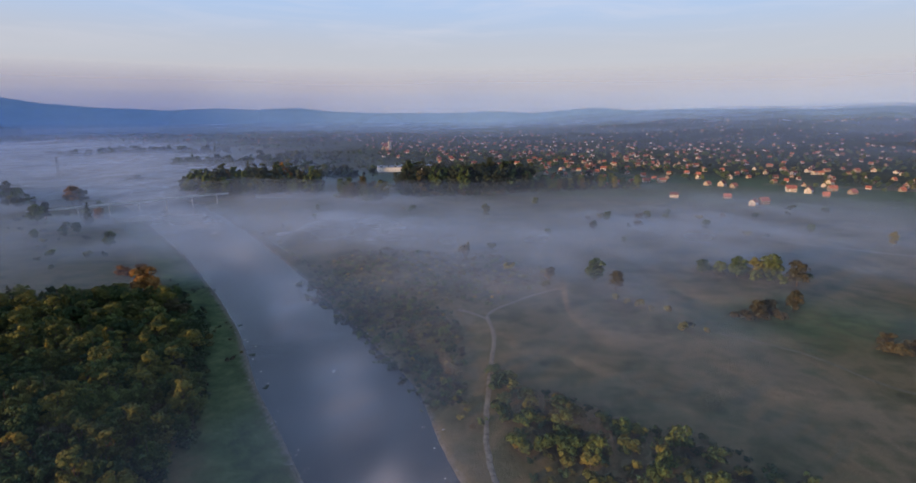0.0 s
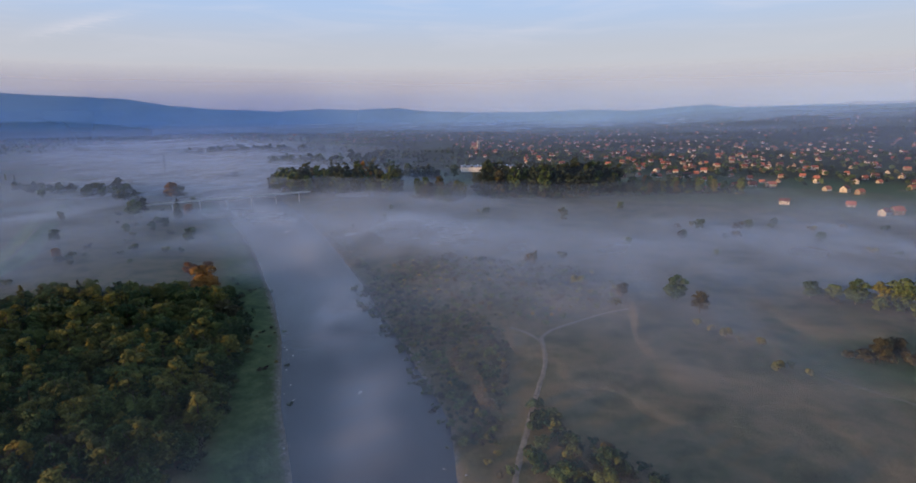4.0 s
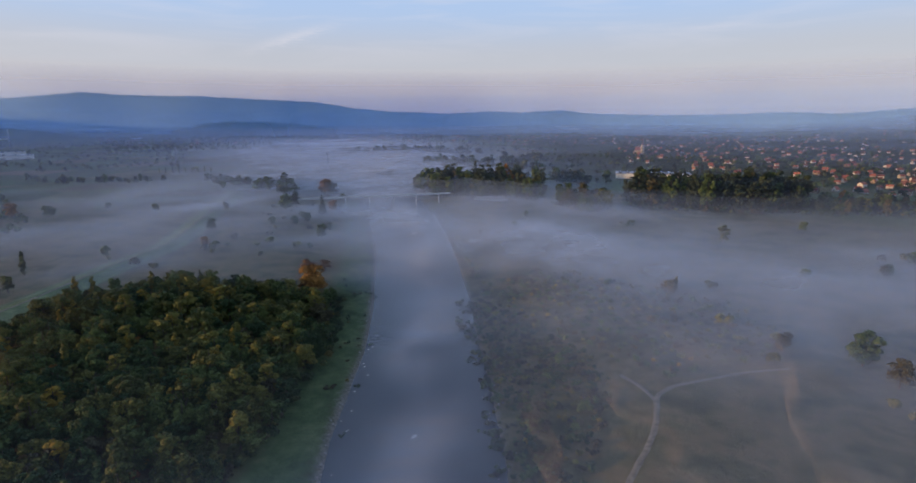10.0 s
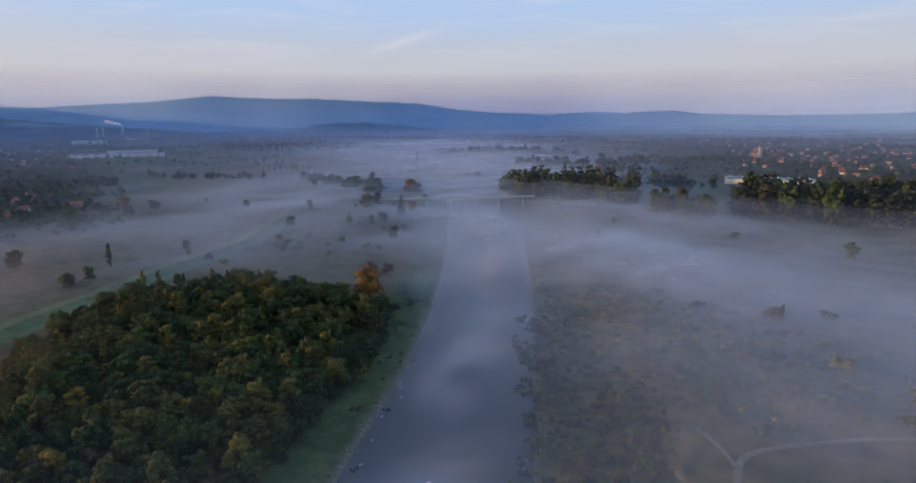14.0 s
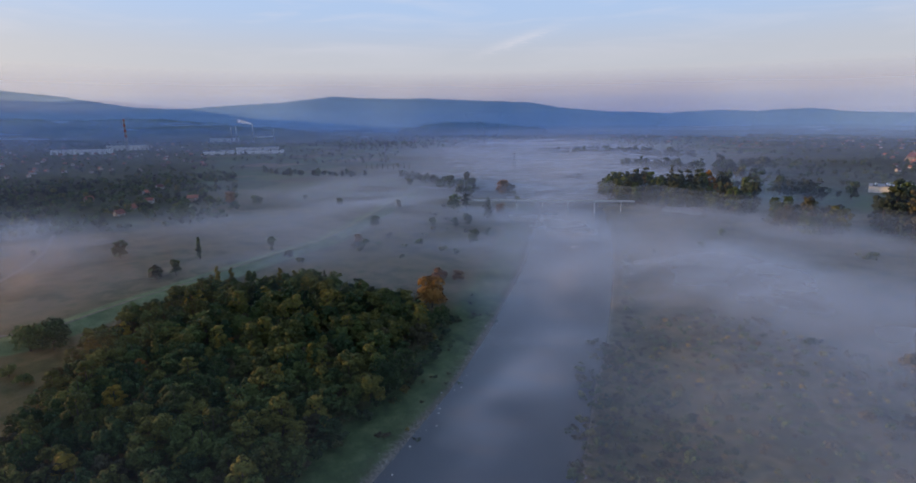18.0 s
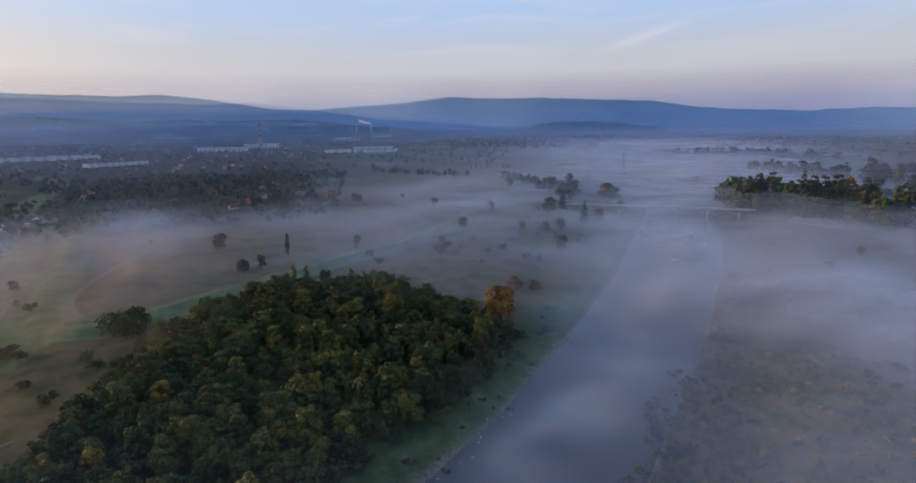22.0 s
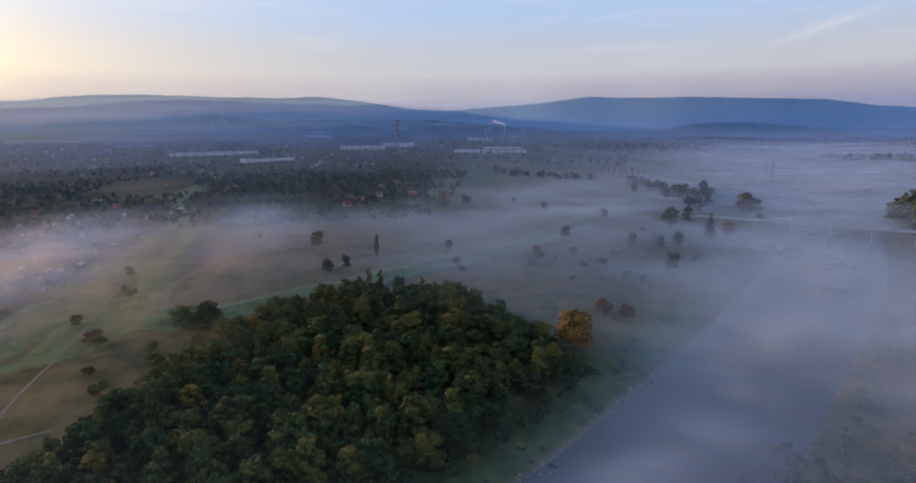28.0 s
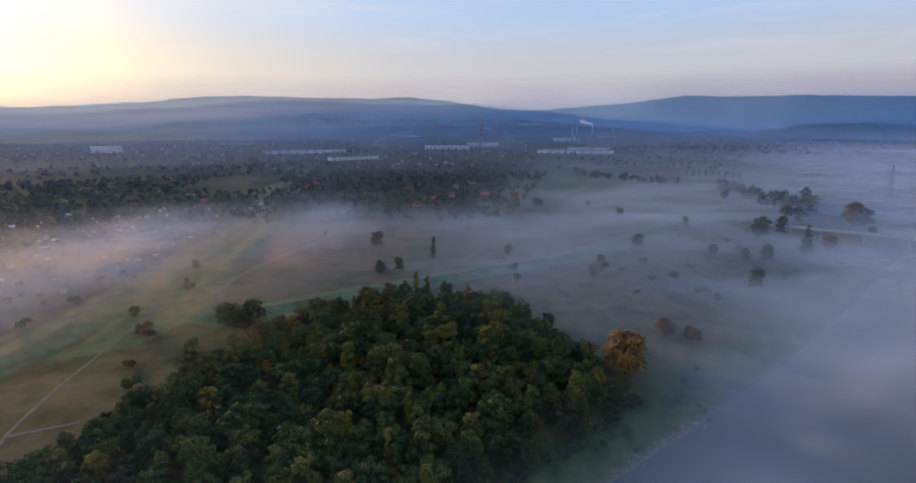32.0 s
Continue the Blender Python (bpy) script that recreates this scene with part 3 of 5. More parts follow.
def mist_density(X, Y):
    R = np.hypot(X - CENTRE[0], Y - CENTRE[1])
    d = 0.010 + 0.022 / (1 + np.exp(-(X + 60) / 30)) + 0.05 * np.exp(-(((X + 15) / 150) ** 2 + ((Y - 150) / 70) ** 2)) + 0.03 * np.clip((R - 200) / 300, 0, 1) * np.clip((1300 - R) / 500, 0, 1)
    for x, y, length, width, bearing, amount in MIST_BANKS:
        b = radians(bearing)
        u = -(X - x) * math.sin(b) + (Y - y) * math.cos(b)
        v = (X - x) * math.cos(b) + (Y - y) * math.sin(b)
        d = d + amount * np.exp(-((u / length) ** 2) - (v / width) ** 2)
    wood = np.exp(-(((X + 180) / 75) ** 2 + ((Y - 205) / 75) ** 2)) + 0.9 * np.exp(-(to_line([(-98, 190), (-122, 235), (-165, 300)], X, Y) / 31) ** 2)
    wood = wood + 0.55 * np.exp(-(((X + 235) / 95) ** 2 + ((Y - 95) / 45) ** 2))
    meadow = np.exp(-(((X - 60) / 110) ** 2 + ((Y - 300) / 80) ** 2))
    az = np.degrees(np.arctan2(-(X - CENTRE[0]), Y - CENTRE[1]))
    village = np.clip((R - 520) / 110, 0, 1) * np.clip((az - 70) / 8, 0, 1)
    town = np.clip((R - 560) / 160, 0, 1) * np.clip((22 - az) / 16, 0, 1)
    d = d * np.clip(1.25 - R / 2200, 0.7, 1)
    for grove_at in ([(-340, 735), (-240, 715), (-100, 650)], [(-80, 770), (30, 790), (190, 820)]):
        d = d * (1 - 0.12 * np.exp(-(to_line(grove_at, X, Y) / 75) ** 2))
    d = d * (1 - 0.75 * np.exp(-(to_line([(-446, 543), (-300, 682)], X, Y) / 42) ** 2))
    return d * (1 - 0.25 * meadow) * (1 - 0.88 * np.clip(wood * 1.5, 0, 1)) * (1 + 0.35 * wavy(X, Y, 160, 71)) * (1 - 0.93 * np.maximum(village, town))


def sheet(name, height, share, reach, step, material, density, label, seed=0):
    xs = steps(-620, 420, step, (-reach, reach), 1.2)
    ys = steps(60, 760, step, (-500, reach), 1.2)
    X, Y = np.meshgrid(xs, ys)
    Z = height * (1 + 0.03 * wavy(X, Y, 150, 77)) + 0.6 + 0.75 * flood_plain(X, Y) + slopes(X, Y) * np.clip(np.hypot(X, Y) / 1500, 0, 1)
    R = np.hypot(X - CENTRE[0], Y - CENTRE[1])
    # the longer slanting view is put in as density that grows with distance
    slant = np.clip(R / 130.0, 1.5, 9.0) / 3.0
    edge = np.clip((reach - np.maximum(np.abs(X), np.abs(Y))) / (0.3 * reach), 0, 1) if reach < 3000 else 1
    amount = (share * slant * density(X, Y) * edge * np.clip(1 + 0.45 * wavy(X, Y, 210, seed + 7), 0.15, 2)).ravel()
    quads = grid_faces(len(xs), len(ys))
    quads = quads[amount[quads].max(1) > 0.004]  # no sheet where there is no mist
    used, back = np.unique(quads, return_inverse=True)
    me = quad_mesh(name, np.stack([X, Y, Z], -1).reshape(-1, 3)[used], back.reshape(-1, 4), [material])
    me.shade_smooth()
    add_field(me, "mist_share", np.maximum(amount[used] - 0.003, 0))
    return tagged(new(name, me), label, "mist", kind="stuff")


MIST_WHITE = (0.76, 0.82, 0.90)
for n, (height, share) in enumerate(((1.0, 0.6), (2.2, 0.7), (3.8, 0.68), (5.8, 0.58), (8.4, 0.45), (12.0, 0.32))):
    m = mist_material("ground_mist", MIST_WHITE, 0.010 + 0.0025 * n, 0.36, 0.66, (1.0, 0.7, 1.0), radians(-35 + 12 * n), low=0.3, high=1.5, lean=0.06, gloss=0.3)
    sheet("ground_mist", height, share, 2600, 15, m, mist_density, "thin pale morning mist drifting low over the meadows", 80 + n)


def veil_density(X, Y):
    R = np.hypot(X - CENTRE[0], Y - CENTRE[1])
    low_sun = 0.02 * np.exp(-(((X + 330) / 190) ** 2 + ((Y - 20) / 130) ** 2))
    return 0.022 * np.clip((R - 230) / 250, 0, 1) * np.clip((900 - R) / 350, 0.3, 1) + 0.24 * mist_density(X, Y) + low_sun + 0.008 * np.exp(-(((X + 120) / 110) ** 2 + ((Y - 165) / 60) ** 2)) + 0.11 * np.exp(-(((X - 10) / 70) ** 2 + ((Y - 305) / 80) ** 2))


for n, height in enumerate((17.0, 22.0)):
    m = mist_material("thin_veil", MIST_WHITE, 0.007 + 0.003 * n, 0.3, 0.7, (1.0, 0.7, 1.0), radians(20 * n), low=0.5, high=1.4, lean=0.12, gloss=0.45)
    sheet("thin_veil", height, 1.0, 2600, 25, m, veil_density, "faint veil of mist above the treetops", 100 + n)
MIDDLE = [((w[0] + e[0]) / 2, (w[1] + e[1]) / 2) for w, e in zip(BANK_WEST, BANK_EAST)]
MIDDLE_D = [tuple(p[:2]) for p in dense(MIDDLE, 14)]


def river_density(X, Y):
    d = to_line(MIDDLE_D, X, Y)
    return (0.022 * np.exp(-((d / 20) ** 2)) + 0.30 * np.exp(-(((d + 7 * wavy(X, Y, 60, 9)) / 9) ** 2))) * np.clip(0.7 + 1.1 * wavy(X, Y, 62, 5), 0.03, 2.0) * np.clip((700 - np.hypot(X, Y)) / 250, 0, 1)


for n, height in enumerate((1.5, 2.9, 4.7, 7.0)):
    m = mist_material("river_mist", (0.88, 0.86, 0.87), 0.030 + 0.009 * n, 0.34, 0.70, (1.0, 0.36, 1.0), radians(32), low=0.08, high=2.0, lean=0.35, gloss=0.1)
    sheet("river_mist", height, 1.0 - 0.12 * n, 900, 8, m, river_density, "pinkish steam rising in wisps from the river", 120 + n)


def sun_tinted_bank(x, y, half, depth, rows, top, amount, seed, label):
    """Drifting bank of mist tinted for the low sun: upright wisps behind one another, across the light."""
    to_sun = Vector((SUN_DIR.x, SUN_DIR.y)).normalized()
    verts, faces, share = [], [], []
    r = random.Random(seed)
    for k in range(rows):
        off = (k + 0.5) / rows * 2 - 1
        u = np.linspace(-1.6, 1.6, 49)
        v = np.array([0, 0.12, 0.25, 0.4, 0.55, 0.7, 0.85, 1.0])
        U, V = np.meshgrid(u, v)
        shift = off * depth + 14 * wavy(U * half + 900 * k, U * 0, 55, seed + k) + 0.5 * V * top
        X = x + to_sun.x * shift + to_sun.y * U * half
        Y = y + to_sun.y * shift - to_sun.x * U * half
        high = top * r.uniform(0.7, 1.25) * (1 + 0.3 * wavy(U * half + 500 * k, U * 0, 45, seed + 20 + k))
        faces.append(grid_faces(len(u), len(v)) + len(share) * U.size)
        verts.append(np.stack([X, Y, 0.5 + V * high], -1).reshape(-1, 3))
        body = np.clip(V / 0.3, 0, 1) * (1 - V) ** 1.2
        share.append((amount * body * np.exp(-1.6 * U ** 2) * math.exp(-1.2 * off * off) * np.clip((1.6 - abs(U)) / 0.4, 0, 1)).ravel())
    # the low sun's orange is put into the mist's own colour
    m = mist_material("sun_tinted_mist", (0.95, 0.74, 0.56), 0.022, 0.3, 0.7, (1.0, 1.0, 1.6), 0.3 * seed, back=0.6, low=0.3, high=1.6)
    me = mesh_of("sun_tinted_mist", np.concatenate(verts), np.concatenate(faces), m, True)
    add_field(me, "mist_share", np.concatenate(share))
    tagged(new("sun_tinted_mist", me), label, "mist", kind="stuff")


sun_tinted_bank(-380, 35, 140, 170, 9, 22, 0.38, 3, "low mist tinted orange for the low sun over the gardens")
sun_tinted_bank(-225, 110, 90, 80, 5, 20, 0.06, 5, "thin mist tinted golden for the low sun over the green dike and field")
sun_tinted_bank(-420, 180, 110, 90, 4, 18, 0.09, 6, "thin mist tinted warm for the low sun over the western meadow")
sun_tinted_bank(80, 270, 110, 120, 6, 14, 0.14, 9, "thin mist tinted for the low sun over the eastern meadow")


# aerial haze put in as tinted sheets, denser away from the river
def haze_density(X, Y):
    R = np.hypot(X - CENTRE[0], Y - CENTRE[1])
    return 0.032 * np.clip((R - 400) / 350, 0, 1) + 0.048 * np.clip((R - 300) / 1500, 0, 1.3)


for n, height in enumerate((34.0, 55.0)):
    m = mist_material("blue_tinted_haze", (0.50, 0.66, 1.0), 0.0025, 0.2, 0.8, (1, 1, 1), 0.3 * n, low=0.6, high=1.3, lean=0.25)
    sheet("blue_tinted_haze", height, 1.0, 4000, 60, m, haze_density, "faint blue-tinted distance haze sheet over the valley floor", 90 + n)


# upright sheets added round the valley; the air's blue is put into their colour
def haze_ring(radius, top, thick, seed, colour=(0.36, 0.60, 1.0), span=(-185, 185), label="blue-tinted morning haze sheet in front of the hills"):
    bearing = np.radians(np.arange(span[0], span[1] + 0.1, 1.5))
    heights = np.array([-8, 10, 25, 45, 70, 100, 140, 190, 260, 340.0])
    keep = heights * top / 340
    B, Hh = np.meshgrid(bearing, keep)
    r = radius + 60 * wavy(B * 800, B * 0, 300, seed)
    me = mesh_of("tinted_haze_ring", np.stack([CENTRE[0] - r * np.sin(B), CENTRE[1] + r * np.cos(B), Hh], -1).reshape(-1, 3), grid_faces(len(bearing), len(keep)), mist_material("tinted_haze_ring", colour, 0.0012, 0.2, 0.8, (1, 1, 1.5), low=0.88, high=1.12), True)
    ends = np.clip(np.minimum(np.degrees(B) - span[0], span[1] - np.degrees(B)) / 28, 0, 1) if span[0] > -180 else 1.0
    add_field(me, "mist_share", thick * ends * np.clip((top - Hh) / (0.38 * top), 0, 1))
    tagged(new("tinted_haze_ring", me), label, "haze", kind="stuff")


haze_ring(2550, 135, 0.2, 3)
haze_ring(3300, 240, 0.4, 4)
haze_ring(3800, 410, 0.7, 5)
# two western arcs: glow near the sun put in as a warm pale tint
haze_ring(3050, 260, 0.42, 6, (0.95, 0.90, 0.84), (78, 178), "pale haze tinted for low-sun glow before the western hills")
haze_ring(1500, 120, 0.13, 7, (0.95, 0.88, 0.80), (86, 178), "pale haze tinted for low-sun glow over the western town")

# ---------------------------------------------------------------- trees
bark = mat("grey_brown_bark", ((0.05, 0.04, 0.03), (0.11, 0.09, 0.07)), 3.0, 0.95, 0.4)


def leaf_material(name, colours):
    m = mat(name, colours, 0.12, 0.75, vary=0.55, island=0.3, spread=(0.25, 0.75), detail=3)
    return m


LEAF = {
    "green": leaf_material("dark_green_leaves", ((0.020, 0.040, 0.012), (0.044, 0.070, 0.018), (0.086, 0.108, 0.024))),
    "olive": leaf_material("olive_leaves", ((0.044, 0.054, 0.012), (0.085, 0.088, 0.018), (0.142, 0.128, 0.024))),
    "yellow": leaf_material("yellow_green_leaves", ((0.089, 0.077, 0.012), (0.158, 0.120, 0.016), (0.231, 0.153, 0.019))),
    "orange": leaf_material("rust_orange_leaves", ((0.115, 0.050, 0.012), (0.180, 0.080, 0.016), (0.250, 0.120, 0.024))),
    "brown": leaf_material("brown_green_leaves", ((0.036, 0.034, 0.014), (0.056, 0.050, 0.019), (0.080, 0.066, 0.024))),
    "spruce": leaf_material("spruce_needles", ((0.013, 0.022, 0.010), (0.023, 0.034, 0.015), (0.035, 0.047, 0.019))),
}


def crown_mesh(name, rng, height, width, kind, leaf, clumps, leaves, size, tuft=(0.16, 0.27)):
    """Leaf sprays on the shells of many clumps: an uneven outline with gaps."""
    base = 0.05 * height if kind != "bush" else 0.02 * height
    centres, radii = [], []
    for k in range(clumps):
        t = (k + 0.5) / clumps
        if kind == "conifer":
            r = width * 0.5 * (1 - t) ** 0.8 * 0.8
            a = 2.4 * k
            centres.append((r * math.cos(a), r * math.sin(a), base * 0.5 + (height - base * 0.5) * t * 0.95))
            radii.append(0.42 * (width * 0.5 * (1 - t) + 0.5))
        elif kind == "poplar":
            a, r = rng.uniform(0, 6.28), width * 0.22 * rng.uniform(0.1, 1)
            centres.append((r * math.cos(a), r * math.sin(a), base + (height - base) * (0.06 + 0.88 * t)))
            radii.append(width * 0.30 * (1.05 - 0.75 * abs(t - 0.35)))
        else:
            a, u = rng.uniform(0, 6.28), rng.uniform(0, 1)
            r = width * 0.36 * math.sqrt(u)
            top = math.sqrt(max(0.0, 1 - (r / (width * 0.52)) ** 2))
            z = base + (height - base) * (0.08 + 0.76 * top * rng.uniform(0.08, 1.0))
            centres.append((r * math.cos(a), r * math.sin(a), z))
            radii.append(width * rng.uniform(*tuft))
    centres, radii = np.array(centres), np.array(radii)
    share = radii ** 2 / (radii ** 2).sum()
    pick = rng.choice(len(radii), leaves, p=share)
    way = rng.normal(size=(leaves, 3))
    way[:, 2] = np.abs(way[:, 2]) * 0.9 + way[:, 2] * 0.25
    way /= np.linalg.norm(way, axis=1)[:, None]
    r = radii[pick] * rng.uniform(0.82, 1.08, leaves)
    squash = np.array([1, 1, 0.85 if kind != "poplar" else 1.2])
    at = centres[pick] + way * r[:, None] * squash
    at[:, 2] = np.maximum(at[:, 2], 0.15)
    n = way + rng.normal(size=(leaves, 3)) * 0.3
    n /= np.linalg.norm(n, axis=1)[:, None]
    side = np.cross(n, rng.normal(size=(leaves, 3)))
    side /= np.linalg.norm(side, axis=1)[:, None]
    up = np.cross(n, side)
    s = size * rng.uniform(0.6, 1.3, leaves)[:, None]
    quad = np.stack([at - side * s * 0.5, at - up * s * 0.62 + n * s * 0.1, at + side * s * 0.5, at + up * s * 0.62 - n * s * 0.12], 1)
    return quad_mesh(name, quad.reshape(-1, 3), np.arange(leaves * 4).reshape(-1, 4), [LEAF[leaf]])


def trunk_mesh(rng, height, width, kind):
    s = Shape()
    r = 0.018 * height + 0.06
    if kind in ("bush", "far"):
        s.tube([(0, 0, -0.5, r * 1.4), (0.1, 0.05, height * 0.7, r * 0.3)], 4, False)
        return s.mesh("trunk", bark, True)
    s.tube([(0, 0, -0.5, r * 1.5), (0.05, 0, 0.4, r * 1.1), (0.1, 0.05, height * 0.3, r * 0.85), (0.05, 0.1, height * 0.62, r * 0.5), (0, 0.05, height * 0.88, r * 0.15)], 6, False)
    if kind not in ("conifer", "poplar"):
        for k in range(5):
            a = 1.26 * k + rng.uniform(-0.4, 0.4)
            z0, z1 = height * rng.uniform(0.22, 0.45), height * rng.uniform(0.55, 0.8)
            o = width * rng.uniform(0.2, 0.36)
            s.tube([(0.08, 0.05, z0, r * 0.5), (o * 0.55 * math.cos(a), o * 0.55 * math.sin(a), (z0 + z1) / 2, r * 0.34), (o * math.cos(a), o * math.sin(a), z1, r * 0.12)], 5, False)
    return s.mesh("trunk", bark, True)


def tree_kind(name, seed, height, width, kind, leaf, clumps, leaves, size, tuft=(0.16, 0.27)):
    """One tree, kept as two shared meshes."""
    rng = np.random.RandomState(seed)
    return name, trunk_mesh(rng, height, width, kind), crown_mesh("crown", rng, height, width, kind, leaf, clumps, leaves, size, tuft)


def plant(tree, x, y, scale=1.0, turn=0.0, label="", group="", tall=1.0, z=None):
    name, trunk, crown = tree
    e = empty(name, Matrix.LocRotScale((x, y, float(land(x, y)) if z is None else z), Euler((0, 0, turn)), (scale, scale, scale * tall)))
    part_mesh("trunk", trunk, e)
    part_mesh("crown", crown, e)
    return tagged(e, label, "bush" if name == "bush" else "tree", group)


def land_many(pts):
    a = np.array(pts, float)
    return land(a[:, 0], a[:, 1])


NEAR = [tree_kind("autumn_tree" if leaf in ("olive", "brown", "yellow", "orange") else "broadleaf_tree", 100 + n, h, w, "round", leaf, clumps, 3400, 0.46, tuft) for n, (h, w, leaf, clumps, tuft) in enumerate((
    (11, 9.5, "green", 40, (0.09, 0.19)), (13, 11, "olive", 46, (0.08, 0.17)), (10, 8, "green", 34, (0.10, 0.19)), (14, 9, "olive", 44, (0.08, 0.17)), (9.5, 8, "brown", 36, (0.09, 0.18)),
    (11.5, 7.5, "yellow", 34, (0.09, 0.18)), (13.5, 12, "green", 52, (0.07, 0.16)), (12.5, 8.5, "green", 40, (0.08, 0.17)), (8.5, 7, "olive", 32, (0.10, 0.2)), (9, 5, "orange", 24, (0.11, 0.2))))]
POPLARS = [tree_kind("poplar_tree", 130 + n, h, w, "poplar", leaf, 12, 900, 0.7) for n, (h, w, leaf) in enumerate(((14, 4.2, "yellow"), (13, 3.8, "olive"), (12, 4.5, "yellow")))]
BUSHES = [tree_kind("bush", 150 + n, h, w, "bush", leaf, 10, 520, 0.55) for n, (h, w, leaf) in enumerate(((4, 5.5, "green"), (3.2, 4.5, "olive"), (4.5, 6, "brown"), (3, 4, "olive")))]
SCRUB = [tree_kind("bush", 160 + n, h, w, "bush", leaf, 8, 150, 0.95) for n, (h, w, leaf) in enumerate(((4, 5.5, "green"), (3.2, 4.5, "olive"), (4.5, 6, "brown"), (3, 4, "yellow")))]
FIELD = [tree_kind("broadleaf_tree", 170 + n, h, w, "round", leaf, clumps, 1800, 0.66, (0.10, 0.2)) for n, (h, w, leaf, clumps) in enumerate(((12, 10, "green", 34), (14, 8.5, "olive", 34), (15, 11, "brown", 38), (13, 10, "orange", 34), (10, 8.5, "green", 30), (12, 13, "green", 44), (16, 9, "spruce", 36)))]
TREE_HEIGHT = {tree[2].name: h for tree, h in zip(FIELD + POPLARS, (12, 14, 15, 13, 10, 12, 16, 14, 13, 12))}
SPRUCE = [tree_kind("spruce_tree", 190, 17, 6.5, "conifer", "spruce", 26, 1200, 0.9)]
FAR = [tree_kind("broadleaf_tree", 200 + n, h, w, "far", leaf, 12, 380, 1.7) for n, (h, w, leaf) in enumerate(((16, 12, "green"), (18, 13, "green"), (14, 11, "spruce"), (19, 12, "olive"), (15, 11, "spruce")))]

rng = random.Random(7)


def scatter(poly, spacing, jitter=0.45):
    xs, ys = [p[0] for p in poly], [p[1] for p in poly]
    out, row, y = [], 0, min(ys)
    while y < max(ys):
        x = min(xs) + (row % 2) * spacing / 2
        while x < max(xs):
            p = (x + rng.uniform(-jitter, jitter) * spacing, y + rng.uniform(-jitter, jitter) * spacing)
            if inside(poly, *p):
                out.append(p)
            x += spacing
        y += spacing * 0.87
        row += 1
    return out


def plant_many(pts, kinds, weights, size, label, group):
    if not pts:
        return
    for (x, y), z in zip(pts, land_many(pts)):
        t = rng.choices(kinds, weights)[0]
        plant(t, x, y, rng.uniform(*size), rng.uniform(0, 6.28), label, group, rng.uniform(0.9, 1.12), float(z))


def undergrowth():
    pts = scatter(FOREST, 8.5, 0.5)
    grove("forest_undergrowth", pts, SCRUB, [5, 3, 1, 0.3], (0.7, 1.2), "dense dark undergrowth between the riverside trees")


def build_forest():
    pts = scatter(FOREST, 7.2, 0.5)
    plant_many(pts, NEAR + POPLARS, [5, 5.5, 5, 5, 2.2, 1.3, 4, 5, 4, 0.5, 0.15, 0.2, 0.15], (0.62, 1.25), "leafy tree turning olive and gold in the riverside wood", "riverside wood")


build_forest()
ISLAND = [(-400, 752), (-345, 708), (-290, 700), (-240, 706), (-200, 698), (-190, 720), (-205, 765), (-270, 790), (-340, 800)]
ISLAND_EAST = [(-172, 690), (-150, 676), (-125, 648), (-108, 652), (-98, 690), (-120, 715), (-160, 715)]
EAST_WOOD = [(-92, 712), (-60, 700), (-10, 706), (40, 716), (90, 742), (80, 800), (20, 830), (-60, 820), (-100, 770)]
EAST_HEDGE = [(60, 738), (110, 742), (150, 760), (200, 775), (240, 770), (246, 800), (180, 822), (90, 815)]
FAR_LEAVES = [LEAF[k] for k in ("green", "olive", "yellow", "orange", "brown", "spruce")]


def grove(name, pts, kinds, weights, size, label, taller=(0.85, 1.15)):
    """Many trees of a far wood in one mesh."""
    verts, faces, slots, count, known = [], [], [], 0, {}
    for (x, y), z in zip(pts, land_many(pts)):
        _, trunk, crown = rng.choices(kinds, weights)[0]
        s, a, tall = rng.uniform(*size), rng.uniform(0, 6.28), rng.uniform(*taller)
        for me in (trunk, crown):
            if me.name not in known:
                v, q = np.empty(len(me.vertices) * 3, np.float32), np.empty(len(me.loops), np.int32)
                me.vertices.foreach_get("co", v)
                me.loops.foreach_get("vertex_index", q)
                known[me.name] = v.reshape(-1, 3), q.reshape(-1, 4)
            v, q = known[me.name]
            v = v * (s, s, s * tall)
            verts.append(np.stack([v[:, 0] * math.cos(a) - v[:, 1] * math.sin(a) + x, v[:, 0] * math.sin(a) + v[:, 1] * math.cos(a) + y, v[:, 2] + z], -1))
            faces.append(q + count)
            slots.append(np.full(len(q), 6 if me is trunk else FAR_LEAVES.index(me.materials[0])))
            count += len(v)
    me = quad_mesh(name, np.concatenate(verts), np.concatenate(faces), FAR_LEAVES + [bark], np.concatenate(slots))
    return tagged(new(name, me), label, "woods", kind="stuff")


BACK = [tree_kind("broadleaf_tree", 220 + n, h, w, "far", leaf, 7, 46, 4.2) for n, (h, w, leaf) in enumerate(((13, 11, "green"), (11, 10, "spruce"), (10, 9, "green"), (13, 10, "olive")))]
undergrowth()
TALL = [tree_kind("broadleaf_tree", 240 + n, h, w, "far", leaf, 40, 1500, 0.85, (0.08, 0.16)) for n, (h, w, leaf) in enumerate(((17, 9, "green"), (19, 9, "spruce"), (15, 9, "spruce"), (18, 8, "brown"), (14, 9, "olive"), (16, 8, "orange")))]
